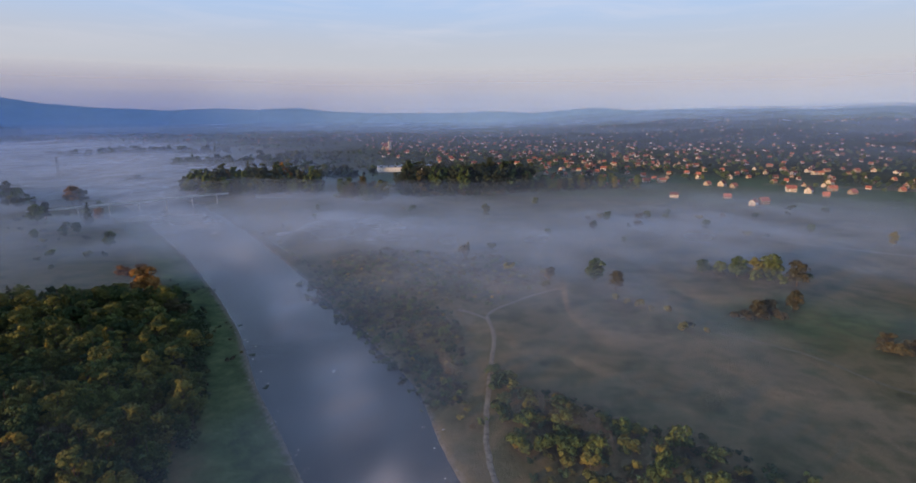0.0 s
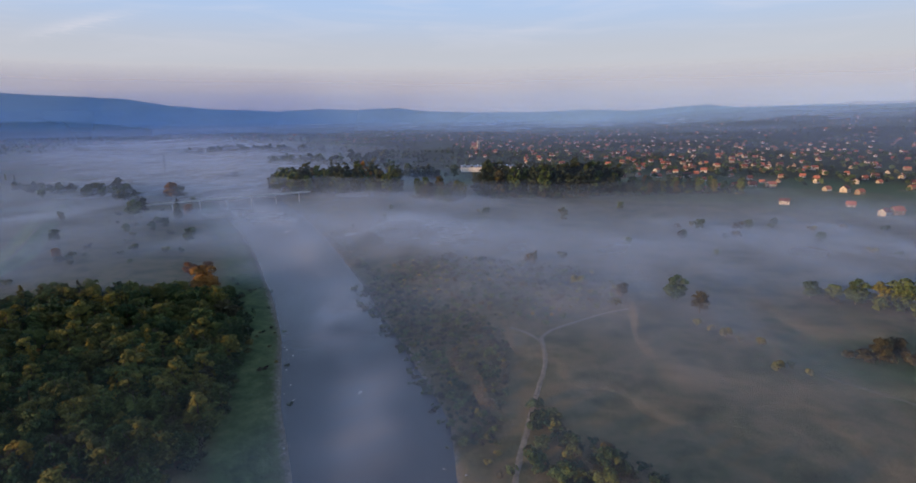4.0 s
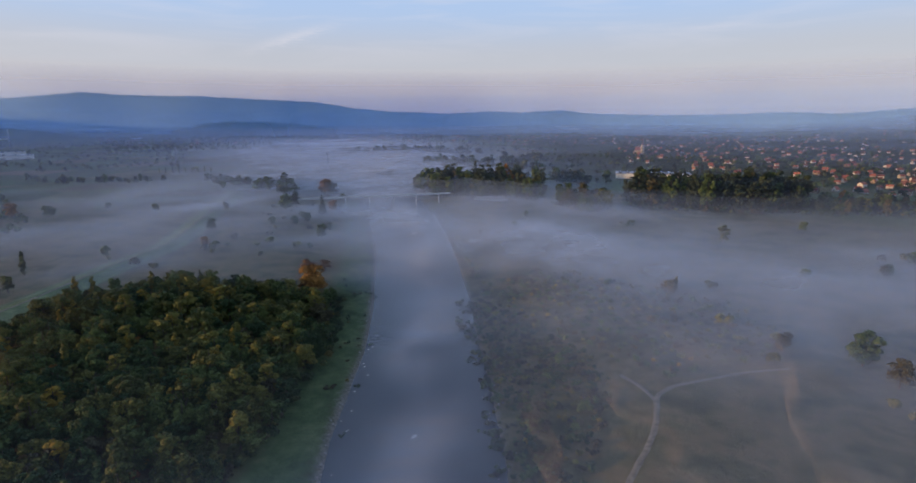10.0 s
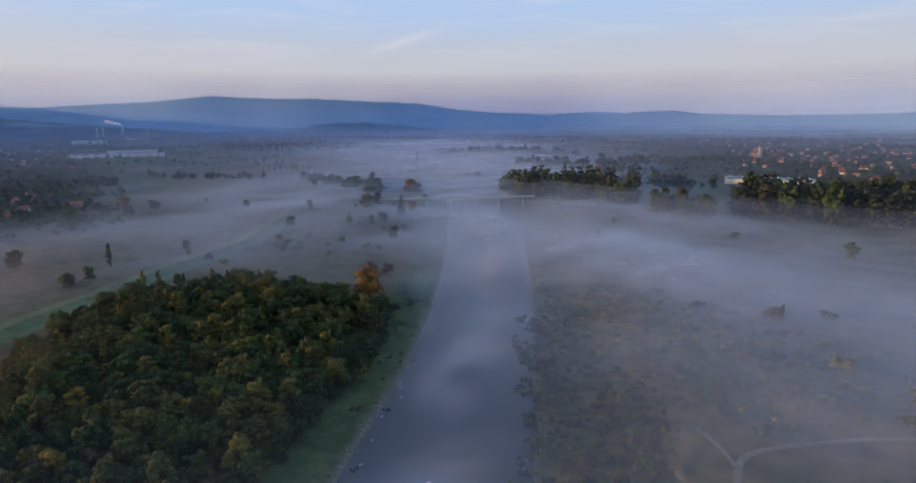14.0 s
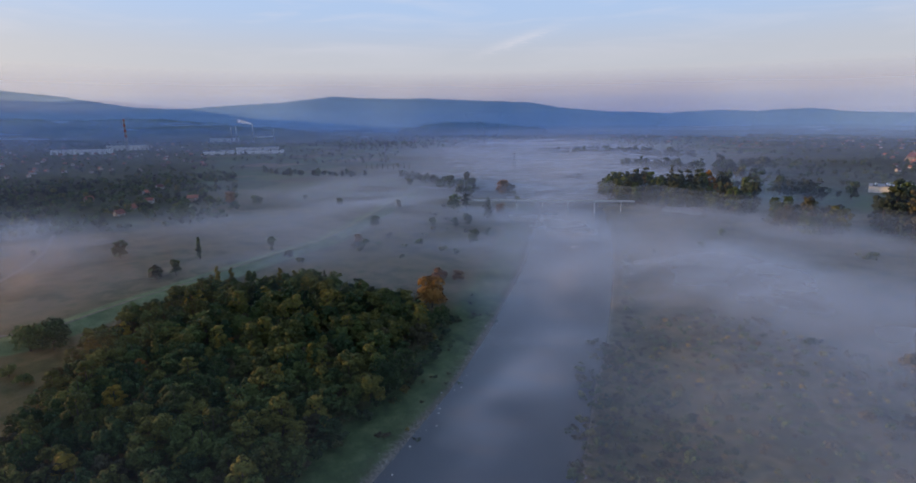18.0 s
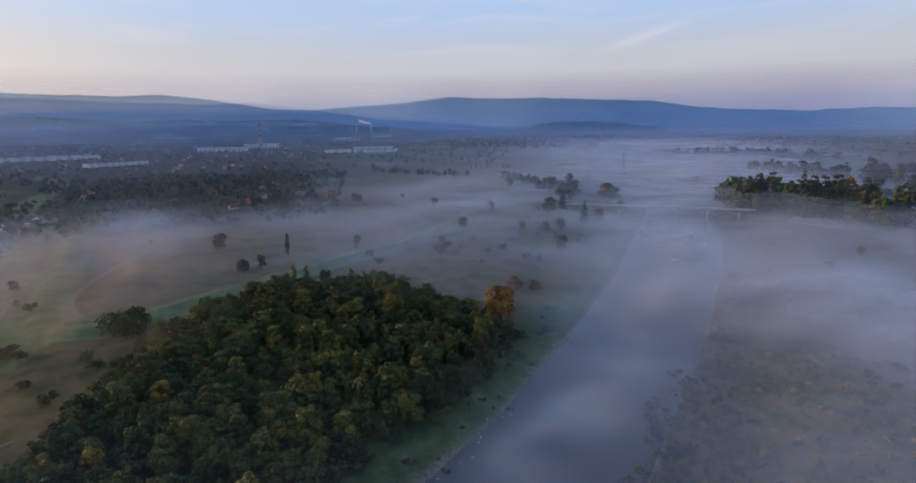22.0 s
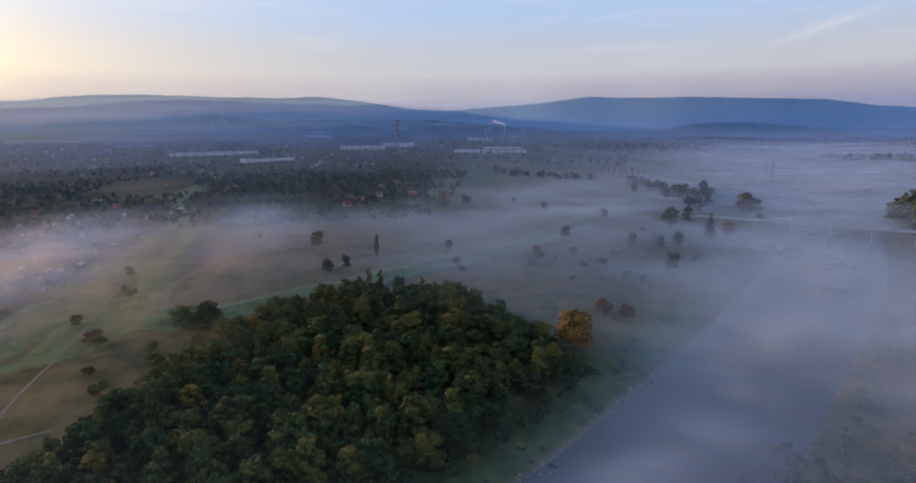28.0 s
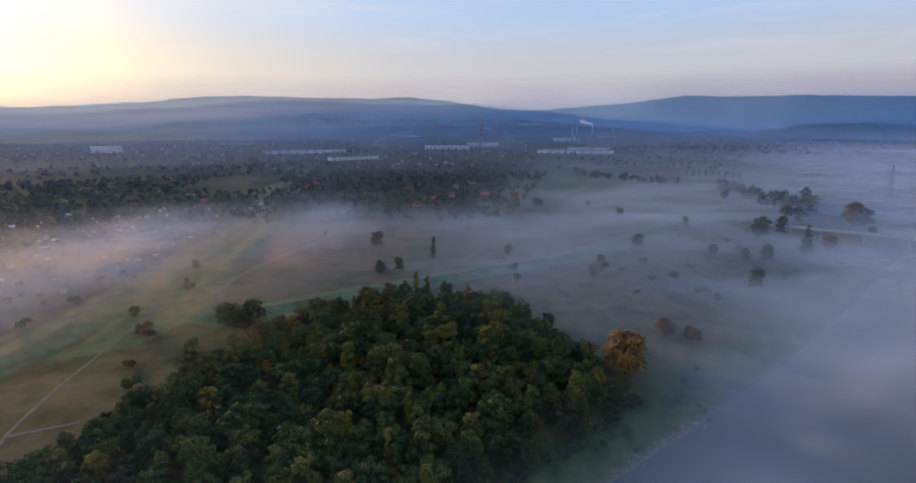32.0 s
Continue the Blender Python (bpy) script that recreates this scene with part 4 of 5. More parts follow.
grove("grove_by_the_bridge", scatter(ISLAND, 10.5), TALL + SPRUCE, [3, 6, 7, 1.2, 0.5, 0.25, 0.8], (1.1, 2.1), "tall dark grove standing out of the mist by the bridge", (0.95, 1.35))
for name, poly, label in (("grove_undergrowth", ISLAND, "dark bushes closing the foot of the grove"), ("grove_undergrowth", ISLAND_EAST, "brown and green bushes at the foot of the small grove"), ("wood_undergrowth", EAST_WOOD, "dark bushes closing the foot of the wood"), ("hedge_undergrowth", EAST_HEDGE, "dark bushes under the hedge trees")):
    grove(name, scatter(poly, 9.0, 0.5), SCRUB, [5, 2, 3, 0.2], (0.9, 1.9), label)
grove("brown_grove_by_the_river", scatter(ISLAND_EAST, 11), TALL, [3, 2, 2, 4, 4, 0.6], (0.9, 1.8), "small browning grove at the meadow's misty edge", (0.9, 1.2))
grove("wood_before_the_town", scatter(EAST_WOOD, 12), TALL + SPRUCE, [3, 6, 7, 1, 0.3, 0.1, 0.9], (1.4, 2.4), "tall dark mixed wood between misty meadow and town", (0.95, 1.3))
grove("hedge_before_the_town", scatter(EAST_HEDGE, 14), TALL, [4, 3, 4, 2, 2, 0.3], (0.7, 1.5), "dark hedge of trees before the town's first houses")


def sector(az0, az1, r0, r1, count, seed, clear=9.0, near=0.6):
    """Places spread over a sector of the valley, seen from the river, with some room between them."""
    r = random.Random(seed)
    out, cells = [], {}
    for _ in range(count * 6):
        if len(out) >= count:
            break
        a, d = radians(r.uniform(az0, az1)), r0 + (r1 - r0) * r.random() ** near
        x, y = CENTRE[0] - d * math.sin(a), CENTRE[1] + d * math.cos(a)
        key = (int(x // clear), int(y // clear))
        if any((key[0] + i, key[1] + j) in cells for i in (-1, 0, 1) for j in (-1, 0, 1)):
            continue
        cells[key] = 1
        out.append((x, y))
    return out


def belt(line, width, spacing, seed):
    """Places along a tree belt."""
    r = random.Random(seed)
    return [(p.x + r.uniform(-width, width), p.y + r.uniform(-width, width)) for p in dense(line, spacing)]


# ---------------------------------------------------------------- bridge
concrete = mat("pale_concrete", ((0.46, 0.45, 0.43), (0.58, 0.57, 0.55)), 0.6, 0.85, 0.1)


def build_bridge():
    a, b = Vector((-446, 543, 7.0)), Vector((-300, 682, 7.0))
    way = (b - a).normalized()
    e = empty("bridge", Matrix.LocRotScale(a, way.to_track_quat("X", "Z"), None))
    length = (b - a).length
    part_mesh("deck", Shape().box(0, -2.2, -0.5, length, 2.2, 0).mesh("deck", concrete), e)
    for y in (-2.1, 2.0):
        part_mesh("parapet", Shape().box(0, y, 0.0, length, y + 0.12, 1.05).mesh("parapet", concrete), e)
    pier = Shape().box(-0.35, -1.3, -15.5, 0.35, 1.3, -0.5).mesh("pier", concrete)
    for k in range(7):
        p = part_mesh("pier", pier, e)
        p.location = (length * (k + 0.5) / 7, 0, 0)
    tagged(e, "long narrow pale concrete footbridge across the misty river", "bridge")


build_bridge()

# ---------------------------------------------------------------- single trees and bushes
MISTY_TREE = "lone leafy tree standing out of the meadow mist"


def single_trees():
    # x, y, kind, size
    G, O, B, R, S = FIELD[0], FIELD[1], FIELD[2], FIELD[3], FIELD[4]
    W, D = FIELD[5], FIELD[6]
    trees = [  # x, y, kind, height
        (-418, 206, G, 13), (-376, 249, POPLARS[1], 15), (-341, 225, O, 11), (-337, 213, B, 10), (-638, 356, R, 16), (-610, 376, G, 12), (-572, 285, G, 18), (-580, 290, S, 12),
        (-537, 447, G, 10), (-468, 482, O, 12), (-398, 408, G, 11), (-421, 523, G, 18), (-432, 550, D, 17), (-378, 551, R, 14), (-355, 486, S, 10), (-355, 469, S, 9), (-311, 469, S, 6),
        (-480, 654, R, 23), (-472, 662, B, 19), (-434, 635, S, 9), (-545, 900, G, 13), (-552, 908, S, 11), (-376, 735, B, 17), (-390, 748, O, 16), (-329, 699, G, 15), (-645, 622, S, 11), (-594, 637, G, 13),
        (-580, 649, G, 18), (-582, 681, D, 21), (-560, 670, S, 15), (-610, 660, S, 14), (-365, 89, G, 7), (-330, 96, S, 4), (-271, 93, S, 6), (-469, 158, S, 5), (-381, 304, S, 8), (-609, 437, S, 7), (-612, 381, G, 9), (-347, 362, R, 8),
        (70, 468, S, 7), (82, 338, G, 14), (91, 321, B, 12), (54, 340, B, 9), (78, 638, G, 9), (116, 500, S, 8), (-151, 537, G, 7), (-164, 598, S, 7), (-73, 477, S, 5), (-174, 511, S, 5),
        (156, 355, G, 10), (166, 352, S, 9), (175, 348, G, 13), (186, 347, O, 13), (195, 346, G, 16), (203, 330, B, 16), (151, 273, B, 11), (160, 280, B, 9), (175, 284, B, 12),
        (137, 538, G, 10), (114, 498, B, 8), (180, 549, G, 9), (218, 500, S, 9), (206, 567, S, 8), (129, 445, S, 5), (-597, 980, G, 10), (303, 485, S, 8), (338, 436, O, 12),
    ]
    for n, (x, y, t, tall) in enumerate(trees):
        plant(t, x, y, 1.15 * tall / TREE_HEIGHT[t[2].name], n * 1.7, MISTY_TREE, "single trees of the meadows")
    for x, y, tall in ((-252, 146, 13), (-259, 155, 12), (-247, 154, 11)):
        plant(W, x, y, tall / TREE_HEIGHT[W[2].name], x, "broad dark willow at the corner of the riverside wood", "willows by the dike")
    orange = tree_kind("broadleaf_tree", 301, 13, 11, "round", "orange", 24, 2000, 0.8)
    plant(orange, -193, 319, 1.5, 0.4, "rust-orange autumn tree at the edge of the riverside wood")
    plant(orange, -228, 352, 0.8, 2.1, "rust-orange autumn tree half lost in the mist")
    plant(orange, -222, 362, 0.7, 3.1, "rust-orange autumn tree half lost in the mist")
    for x, y, s in ((-374, 530, 1.45), (-246, 282, 0.85)):
        plant(SPRUCE[0], x, y, s, x, "dark pointed spruce rising from the mist")
    for x, y, s in ((-290, 236, 1.1), (-284, 242, 1.05), (-281, 230, 0.95), (-262, 262, 1.1), (-256, 268, 1.0), (-146, 214, 1.05), (-171, 213, 1.0), (-160, 232, 0.9), (-135, 185, 0.85), (2, 410, 0.65)):
        plant(POPLARS[0], x, y, s, x, "slender poplar with yellowing leaves")
    plant(FIELD[1], 19, 560, 1.2, 0.3, "tall pointed tree alone in the misty meadow")
    row = [(-945 + 9 * k, 725 + 7 * k) for k in range(9)]
    for x, y in row:
        plant(POPLARS[1], x, y, rng.uniform(0.85, 1.1), x, "dark poplar of a row above the mist", "poplar row")


def bushes():
    tufts = [p for p in scatter([(-60, 185), (-78, 206), (-98, 243), (-111, 268), (-128, 294), (-178, 366), (-196, 350), (-160, 310), (-132, 268), (-112, 230), (-92, 190)], 6, 0.5) if wavy(np.array([p[0]]), np.array([p[1]]), 26, 15)[0] > 0.35]
    grove("tall_grass_on_the_bank", tufts, SCRUB, [4, 2, 0.5, 0.1], (0.25, 0.5), "dark tussocks and low shrubs on the green river bank")
    scrub = [(-14, 192), (-28, 218), (-48, 252), (-78, 298), (-116, 352), (-96, 356), (-60, 330), (-20, 300), (0, 268), (3, 230), (4, 190)]
    plant_many(scatter(scrub, 9), BUSHES, [4, 3, 2, 1], (0.5, 0.95), "tangled riverside bush veiled by thin mist", "scrub on the east bank")
    thick = [(x + rng.uniform(-3, 3), y + rng.uniform(-3, 3)) for x, y in scatter(scrub, 4.2)]
    grove("low_scrub_east_bank", thick, SCRUB, [3, 3, 2, 0.6], (0.3, 0.65), "low tangled scrub between river and path")
    thick = scatter([(-60, 330), (-20, 300), (14, 290), (40, 318), (60, 350), (30, 400), (-30, 410), (-90, 420), (-110, 370)], 6)
    grove("low_scrub_meadow", thick, SCRUB, [3, 2, 3, 0.8], (0.3, 0.7), "low scrub dim in the meadow mist")
    thick = scatter([(14, 210), (34, 194), (56, 176), (84, 162), (104, 140), (74, 120), (30, 130), (18, 160)], 5)
    grove("low_scrub_by_the_path", thick, SCRUB, [5, 3, 0.4, 0.4], (0.4, 0.8), "low green scrub beside the path")
    south = [(4, 222), (16, 214), (32, 194), (52, 172), (78, 158), (96, 140), (70, 128), (34, 140), (18, 165)]
    plant_many(scatter(south, 8.5), BUSHES, [6, 3, 0.3, 0.6], (0.9, 1.6), "green and yellowing bush in the scrub by the path", "scrub by the path")
    wild = [(-80, 372), (-20, 345), (40, 330), (60, 350), (30, 400), (-30, 410), (-90, 420)]
    plant_many(scatter(wild, 13), BUSHES, [3, 2, 3, 1], (0.5, 1.0), "low bush dim in the meadow mist", "misty meadow bushes")
    east = [(150, 350), (175, 342), (205, 325), (214, 338), (190, 354), (160, 362)]
    plant_many(scatter(east, 9), BUSHES + [FIELD[4]], [4, 2, 1, 0, 1.2], (1.2, 1.7), "dark thicket on the eastern meadow", "eastern thicket")
    brown = [(140, 275), (152, 264), (170, 268), (168, 282), (150, 284)]
    plant_many(scatter(brown, 8), [BUSHES[2]], [1], (0.9, 1.4), "brown leafless-looking bush in the mist", "brown bushes")
    edge = [(178, 240), (190, 222), (205, 230), (200, 250)]
    plant_many(scatter(edge, 8), [BUSHES[2], BUSHES[0]], [2, 1], (0.9, 1.4), "brown bush beside the eastern dike", "brown bushes")
    yellow = [(91, 296), (96, 290), (101, 285), (108, 282), (113, 261), (107, 256), (86, 302), (117, 254), (50, 325)]
    plant_many(yellow, [BUSHES[3]], [1], (0.9, 1.6), "dull golden bush on the meadow", "golden bushes")
    west = [(-334, 351), (-330, 357), (-320, 348), (-369, 299), (-316, 298), (-343, 213), (-340, 300), (-309, 106), (-248, 107), (-243, 112), (-296, 50), (-258, 48), (-339, 41), (-210, 120), (-226, 138), (-215, 142), (-190, 130), (-285, 400), (-310, 395), (-350, 440)]
    plant_many(west, BUSHES, [3, 2, 2, 0.4], (0.9, 1.7), "round bush in the western meadow", "western meadow bushes")
    fringe = [(p.x + rng.uniform(-3, 3), p.y + rng.uniform(-3, 3)) for p in dense([(-86, 120), (-92, 172), (-108, 212), (-124, 248), (-146, 284), (-172, 316)], 5)]
    grove("wood_edge_shrubs", fringe, SCRUB, [4, 2, 1, 0.3], (0.7, 1.2), "tangled shrubs along the edge of the riverside wood")
    bank = [(p.x + rng.uniform(5, 12), p.y + rng.uniform(-3, 3)) for p in dense([(-3, 176), (-14, 206), (-30, 236), (-53, 275), (-80, 318), (-125, 392), (-200, 500)], 5)]
    grove("river_bank_shrubs", bank, SCRUB, [4, 2, 1, 0.5], (0.35, 0.75), "low shrubs overhanging the eastern river bank")
    dim = scatter([(-262, 330), (-300, 330), (-360, 400), (-440, 500), (-470, 560), (-400, 590), (-340, 520), (-280, 430)], 33)
    plant_many(dim, BUSHES + [FIELD[4], FIELD[0]], [3, 2, 3, 0.3, 0.8, 0.5], (0.7, 1.2), "dim bush or small tree standing in the mist", "bushes between dike and river")
    far_edge = [(120, 545), (135, 552), (170, 548), (200, 556), (230, 548), (260, 560), (290, 556), (330, 570), (150, 505), (160, 512), (-60, 590), (-70, 600), (350, 600), (380, 590), (240, 470), (255, 465), (20, 420), (-1, 405), (30, 361), (52, 350)]
    plant_many(far_edge, BUSHES, [3, 2, 2, 0.2], (1.1, 2.0), "dark bush in a hedge across the misty meadow", "meadow hedges")


single_trees()
bushes()


def clumped(pts, size, seed, share):
    """Keeps the places that fall into clumps, so that glades stay open between them."""
    a = np.array(pts)
    keep = wavy(a[:, 0], a[:, 1], size, seed) > share
    glade = np.exp(-(((a[:, 0] + 985) / 130) ** 2 + ((a[:, 1] + 60) / 80) ** 2)) + np.exp(-(((a[:, 0] + 850) / 45) ** 2 + ((a[:, 1] + 10) / 90) ** 2))
    return [p for p, k, g in zip(pts, keep, glade) if k and g < 0.5]


def far_woods():
    pts = belt([(-760, 690), (-690, 668), (-637, 662), (-576, 644), (-540, 640), (-500, 610)], 14, 5.5, 3)
    pts += belt([(-1010, 560), (-930, 565), (-880, 600), (-820, 640)], 20, 6, 4)
    pts += belt([(-640, 700), (-590, 690), (-560, 665)], 18, 7, 5)
    grove("tree_belt_in_the_mist", pts, FAR, [4, 2, 4, 1, 3], (0.55, 0.95), "dark tree belts half sunk in the mist")
    pts = belt([(-575, 1095), (-520, 1090), (-430, 1105), (-350, 1080)], 22, 4, 6) + belt([(-470, 1280), (-396, 1288)], 25, 4, 7)
    pts += belt([(-1080, 1420), (-900, 1330), (-820, 1360)], 25, 7, 8) + belt([(-928, 1434), (-800, 1450), (-670, 1462)], 35, 4, 9) + belt([(-330, 930), (-250, 920), (-180, 900)], 25, 6, 19)
    grove("woods_up_the_river", pts, FAR, [4, 3, 4, 1, 3], (0.9, 1.7), "blue-green woods along the river beyond the bridge")
    pts = clumped(sector(72, 128, 560, 1150, 2300, 10, 5, 0.9), 90, 61, -0.25) + clumped(sector(56, 128, 1150, 2900, 2600, 11, 12, 0.7), 240, 62, -0.15)
    grove("village_trees_west", pts, BACK, [4, 3, 3, 2], (0.4, 0.85), "dark garden trees among the western houses")
    pts = clumped(sector(-62, 22, 800, 1500, 1500, 12, 7, 0.8), 110, 63, -0.1) + clumped(sector(-66, 34, 1500, 3300, 3000, 13, 14, 0.7), 280, 64, -0.1)
    grove("town_trees_east", pts, BACK, [4, 3, 3, 2], (0.5, 0.95), "dark garden trees among the eastern houses")
    pts = sector(30, 62, 1900, 3400, 900, 14, 20, 0.8)
    grove("woods_in_the_valley", pts, BACK, [4, 2, 4, 1], (0.8, 1.3), "dark woods across the far valley floor")


far_woods()

# ---------------------------------------------------------------- houses
plaster = mat("pale_plaster", ((0.24, 0.18, 0.12), (0.36, 0.30, 0.22), (0.48, 0.43, 0.36)), 0.35, 0.85, vary=0.8, island=0.0)
roof_tile = mat("red_roof_tiles", ((0.11, 0.045, 0.035), (0.24, 0.075, 0.045), (0.34, 0.12, 0.07)), 0.5, 0.8, 0.3, vary=0.7)
glass_dark = mat("dark_window_glass", ((0.02, 0.025, 0.03), (0.04, 0.045, 0.05)), 0.5, 0.15)
frame_white = mat("white_window_frame", ((0.6, 0.6, 0.58), (0.75, 0.75, 0.73)), 1.0, 0.6)
door_wood = mat("brown_door_wood", ((0.10, 0.06, 0.035), (0.17, 0.10, 0.055)), 2.0, 0.6)
brick_red = mat("dull_red_brick", ((0.20, 0.08, 0.055), (0.30, 0.13, 0.09)), 1.2, 0.9)


def gable(s, w, d, z0, z1, over=0.0, thick=0.0):
    """A gable roof along x."""
    x, y = w / 2 + over, d / 2 + over
    drop = (z1 - z0) * over / (d / 2)
    p = [(-x, -y, z0 - drop), (x, -y, z0 - drop), (x, y, z0 - drop), (-x, y, z0 - drop), (-x, 0, z1), (x, 0, z1)]
    q = [(a, b, c + thick) for a, b, c in p]
    return s.poly(p + q, [(0, 1, 5, 4), (2, 3, 4, 5), (6, 10, 11, 7), (8, 11, 10, 9), (0, 6, 7, 1), (2, 8, 9, 3), (0, 4, 10, 6), (3, 9, 10, 4), (1, 7, 11, 5), (2, 5, 11, 8)])


def house_kind(seed, w, d, wall_h, roof_h):
    """The meshes of one house: walls, roof, chimney, door, windows with their places."""
    r = random.Random(seed)
    wall = Shape()
    wall.poly([(-w / 2, -d / 2, -0.6), (w / 2, -d / 2, -0.6), (w / 2, d / 2, -0.6), (-w / 2, d / 2, -0.6), (-w / 2, -d / 2, wall_h), (w / 2, -d / 2, wall_h), (w / 2, d / 2, wall_h), (-w / 2, d / 2, wall_h), (-w / 2, 0, wall_h + roof_h - 0.1), (w / 2, 0, wall_h + roof_h - 0.1)],
              [(0, 1, 5, 4), (2, 3, 7, 6), (1, 2, 6, 9, 5), (3, 0, 4, 8, 7), (3, 2, 1, 0)])
    roof = gable(Shape(), w, d, wall_h, wall_h + roof_h, 0.55, 0.22)
    chimney = Shape().box(w * 0.18, 0.5, wall_h + roof_h * 0.5, w * 0.18 + 0.7, 1.2, wall_h + roof_h + 0.9).box(w * 0.18 - 0.08, 0.42, wall_h + roof_h + 0.9, w * 0.18 + 0.78, 1.28, wall_h + roof_h + 1.02)
    door = Shape().box(-0.55, -0.08, 0, 0.55, 0.04, 2.1).box(-0.65, -0.05, 2.1, 0.65, 0.03, 2.2)
    frame_s = Shape()
    for x0, z0, x1, z1 in ((-0.7, 0, -0.6, 1.4), (0.6, 0, 0.7, 1.4), (-0.6, 0, 0.6, 0.1), (-0.6, 1.3, 0.6, 1.4), (-0.04, 0.1, 0.04, 1.3)):
        frame_s.box(x0, -0.1, z0, x1, 0.02, z1)
    pane = Shape().box(-0.6, -0.05, 0.1, 0.6, 0.01, 1.3)
    places = []
    for storey in range(max(1, int(wall_h // 2.7))):
        z = 0.9 + 2.7 * storey
        for x in (-w * 0.28, w * 0.28):
            places += [(x, -d / 2, z, 0), (x, d / 2, z, math.pi)]
        places += [(-w / 2, 0.8, z, -math.pi / 2), (w / 2, -0.8, z, math.pi / 2)]
    return {"wall": wall.mesh("wall", plaster), "roof": roof.mesh("roof", roof_tile), "chimney": chimney.mesh("chimney", brick_red), "door": door.mesh("door", door_wood),
            "frame": frame_s.mesh("window_frame", frame_white), "pane": pane.mesh("pane", glass_dark), "places": places, "door_at": (0.3, -d / 2, 0)}


def put_house(kind, x, y, turn, scale, label, group, windows=True, z=None):
    e = empty("house", Matrix.LocRotScale((x, y, float(land(x, y)) if z is None else z), Euler((0, 0, turn)), (scale,) * 3))
    part_mesh("wall", kind["wall"], e)
    roof = part_mesh("roof", kind["roof"], e)
    part_mesh("chimney", kind["chimney"], roof)
    part_mesh("door", kind["door"], e).location = kind["door_at"]
    if windows:
        for px, py, pz, a in kind["places"]:
            w = part_mesh("window", kind["frame"], e)
            w.location, w.rotation_euler = (px, py, pz), (0, 0, a)
            part_mesh("pane", kind["pane"], w)
    return tagged(e, label, "house", group)


HOUSES = [house_kind(1, 11, 9, 3.4, 4.6), house_kind(2, 13, 9.5, 5.6, 4.2), house_kind(3, 9.5, 8.5, 3.2, 5.2), house_kind(4, 14, 10, 5.8, 3.4)]


def near_houses():
    r = random.Random(5)
    town = [(197, 801), (226, 837), (245, 832), (275, 862), (297, 857), (355, 828), (371, 816), (379, 796), (261, 702), (324, 694), (330, 640), (345, 648), (438, 758), (453, 743), (455, 709), (498, 765), (504, 733), (490, 996), (564, 975), (602, 979), (591, 920), (211, 971), (230, 1086)]
    for x, y in town:
        put_house(r.choice(HOUSES), x, y, r.uniform(-0.5, 0.9), r.uniform(0.72, 0.92), "pale house with a steep red tiled roof at the town's edge", "houses at the town's edge")
    for x, y in sector(-44, -6, 800, 1160, 95, 21, 17, 1.0) + sector(-30, 6, 1000, 1400, 55, 22, 20, 0.9):
        if to_line([(-110, 790), (200, 800)], np.array([x]), np.array([y]))[0] > 100:
            put_house(r.choice(HOUSES), x, y, r.uniform(-0.6, 1.2), r.uniform(0.6, 0.82), "plastered family house with a red roof among trees", "family houses of the town", windows=r.random() < 0.5)
    west = [(-740, -238), (-775, -71), (-952, -34), (-912, 78), (-834, 78), (-789, 230), (-757, -161), (-833, -239), (-896, -235), (-1010, -196), (-680, 260), (-720, 285), (-640, 240), (-700, 330), (-820, 300), (-880, 330), (-660, -90), (-690, -20)]
    for x, y in west:
        put_house(r.choice(HOUSES), x, y, r.uniform(0.5, 2.4), r.uniform(0.7, 0.9), "pale village house with gable roof among garden trees", "village houses in the west")


near_houses()
shed_wall = mat("weathered_shed_boards", ((0.16, 0.12, 0.09), (0.34, 0.30, 0.26), (0.6, 0.58, 0.55)), 0.8, 0.9, vary=0.9)
shed_roof = mat("pale_sheet_roof", ((0.14, 0.10, 0.09), (0.34, 0.32, 0.32), (0.62, 0.62, 0.64)), 0.6, 0.7, vary=0.9)


def allotments():
    """Garden plots with their huts, behind the southern dike."""
    r = random.Random(9)
    kinds = []
    for w, d, h in ((4.5, 3.5, 2.3), (6, 4, 2.5), (3.5, 3, 2.2)):
        wall = Shape().box(-w / 2, -d / 2, -0.3, w / 2, d / 2, h).mesh("wall", shed_wall)
        roof = gable(Shape(), w, d, h, h + 1.1, 0.3, 0.1).mesh("roof", shed_roof)
        door = Shape().box(-0.45, -d / 2 - 0.06, 0, 0.45, -d / 2 + 0.02, 1.95).mesh("door", door_wood)
        kinds.append((wall, roof, door))
    spots = [(-387, 41), (-426, 29), (-363, 19), (-320, 30), (-336, -7), (-448, 39), (-384, -43), (-520, 50), (-468, -63)]
    spots += sector(96, 118, 330, 700, 95, 31, 9, 0.8)
    for x, y in spots:
        if y > 62:
            continue
        wall, roof, door = r.choice(kinds)
        e = empty("garden_hut", pose(x, y, float(land(x, y)), 0, 0, r.uniform(-30, 60)))
        for name, me in (("wall", wall), ("roof", roof), ("door", door)):
            part_mesh(name, me, e)
        tagged(e, "small garden hut with a pale sheet roof on an allotment", "hut", "huts of the allotments")
    pts = [p for p in sector(94, 122, 320, 760, 230, 32, 7, 0.8) if p[1] < 58]
    grove("allotment_shrubs", pts, SCRUB, [3, 3, 2, 0.5], (0.6, 1.2), "garden shrubs between the allotment huts")


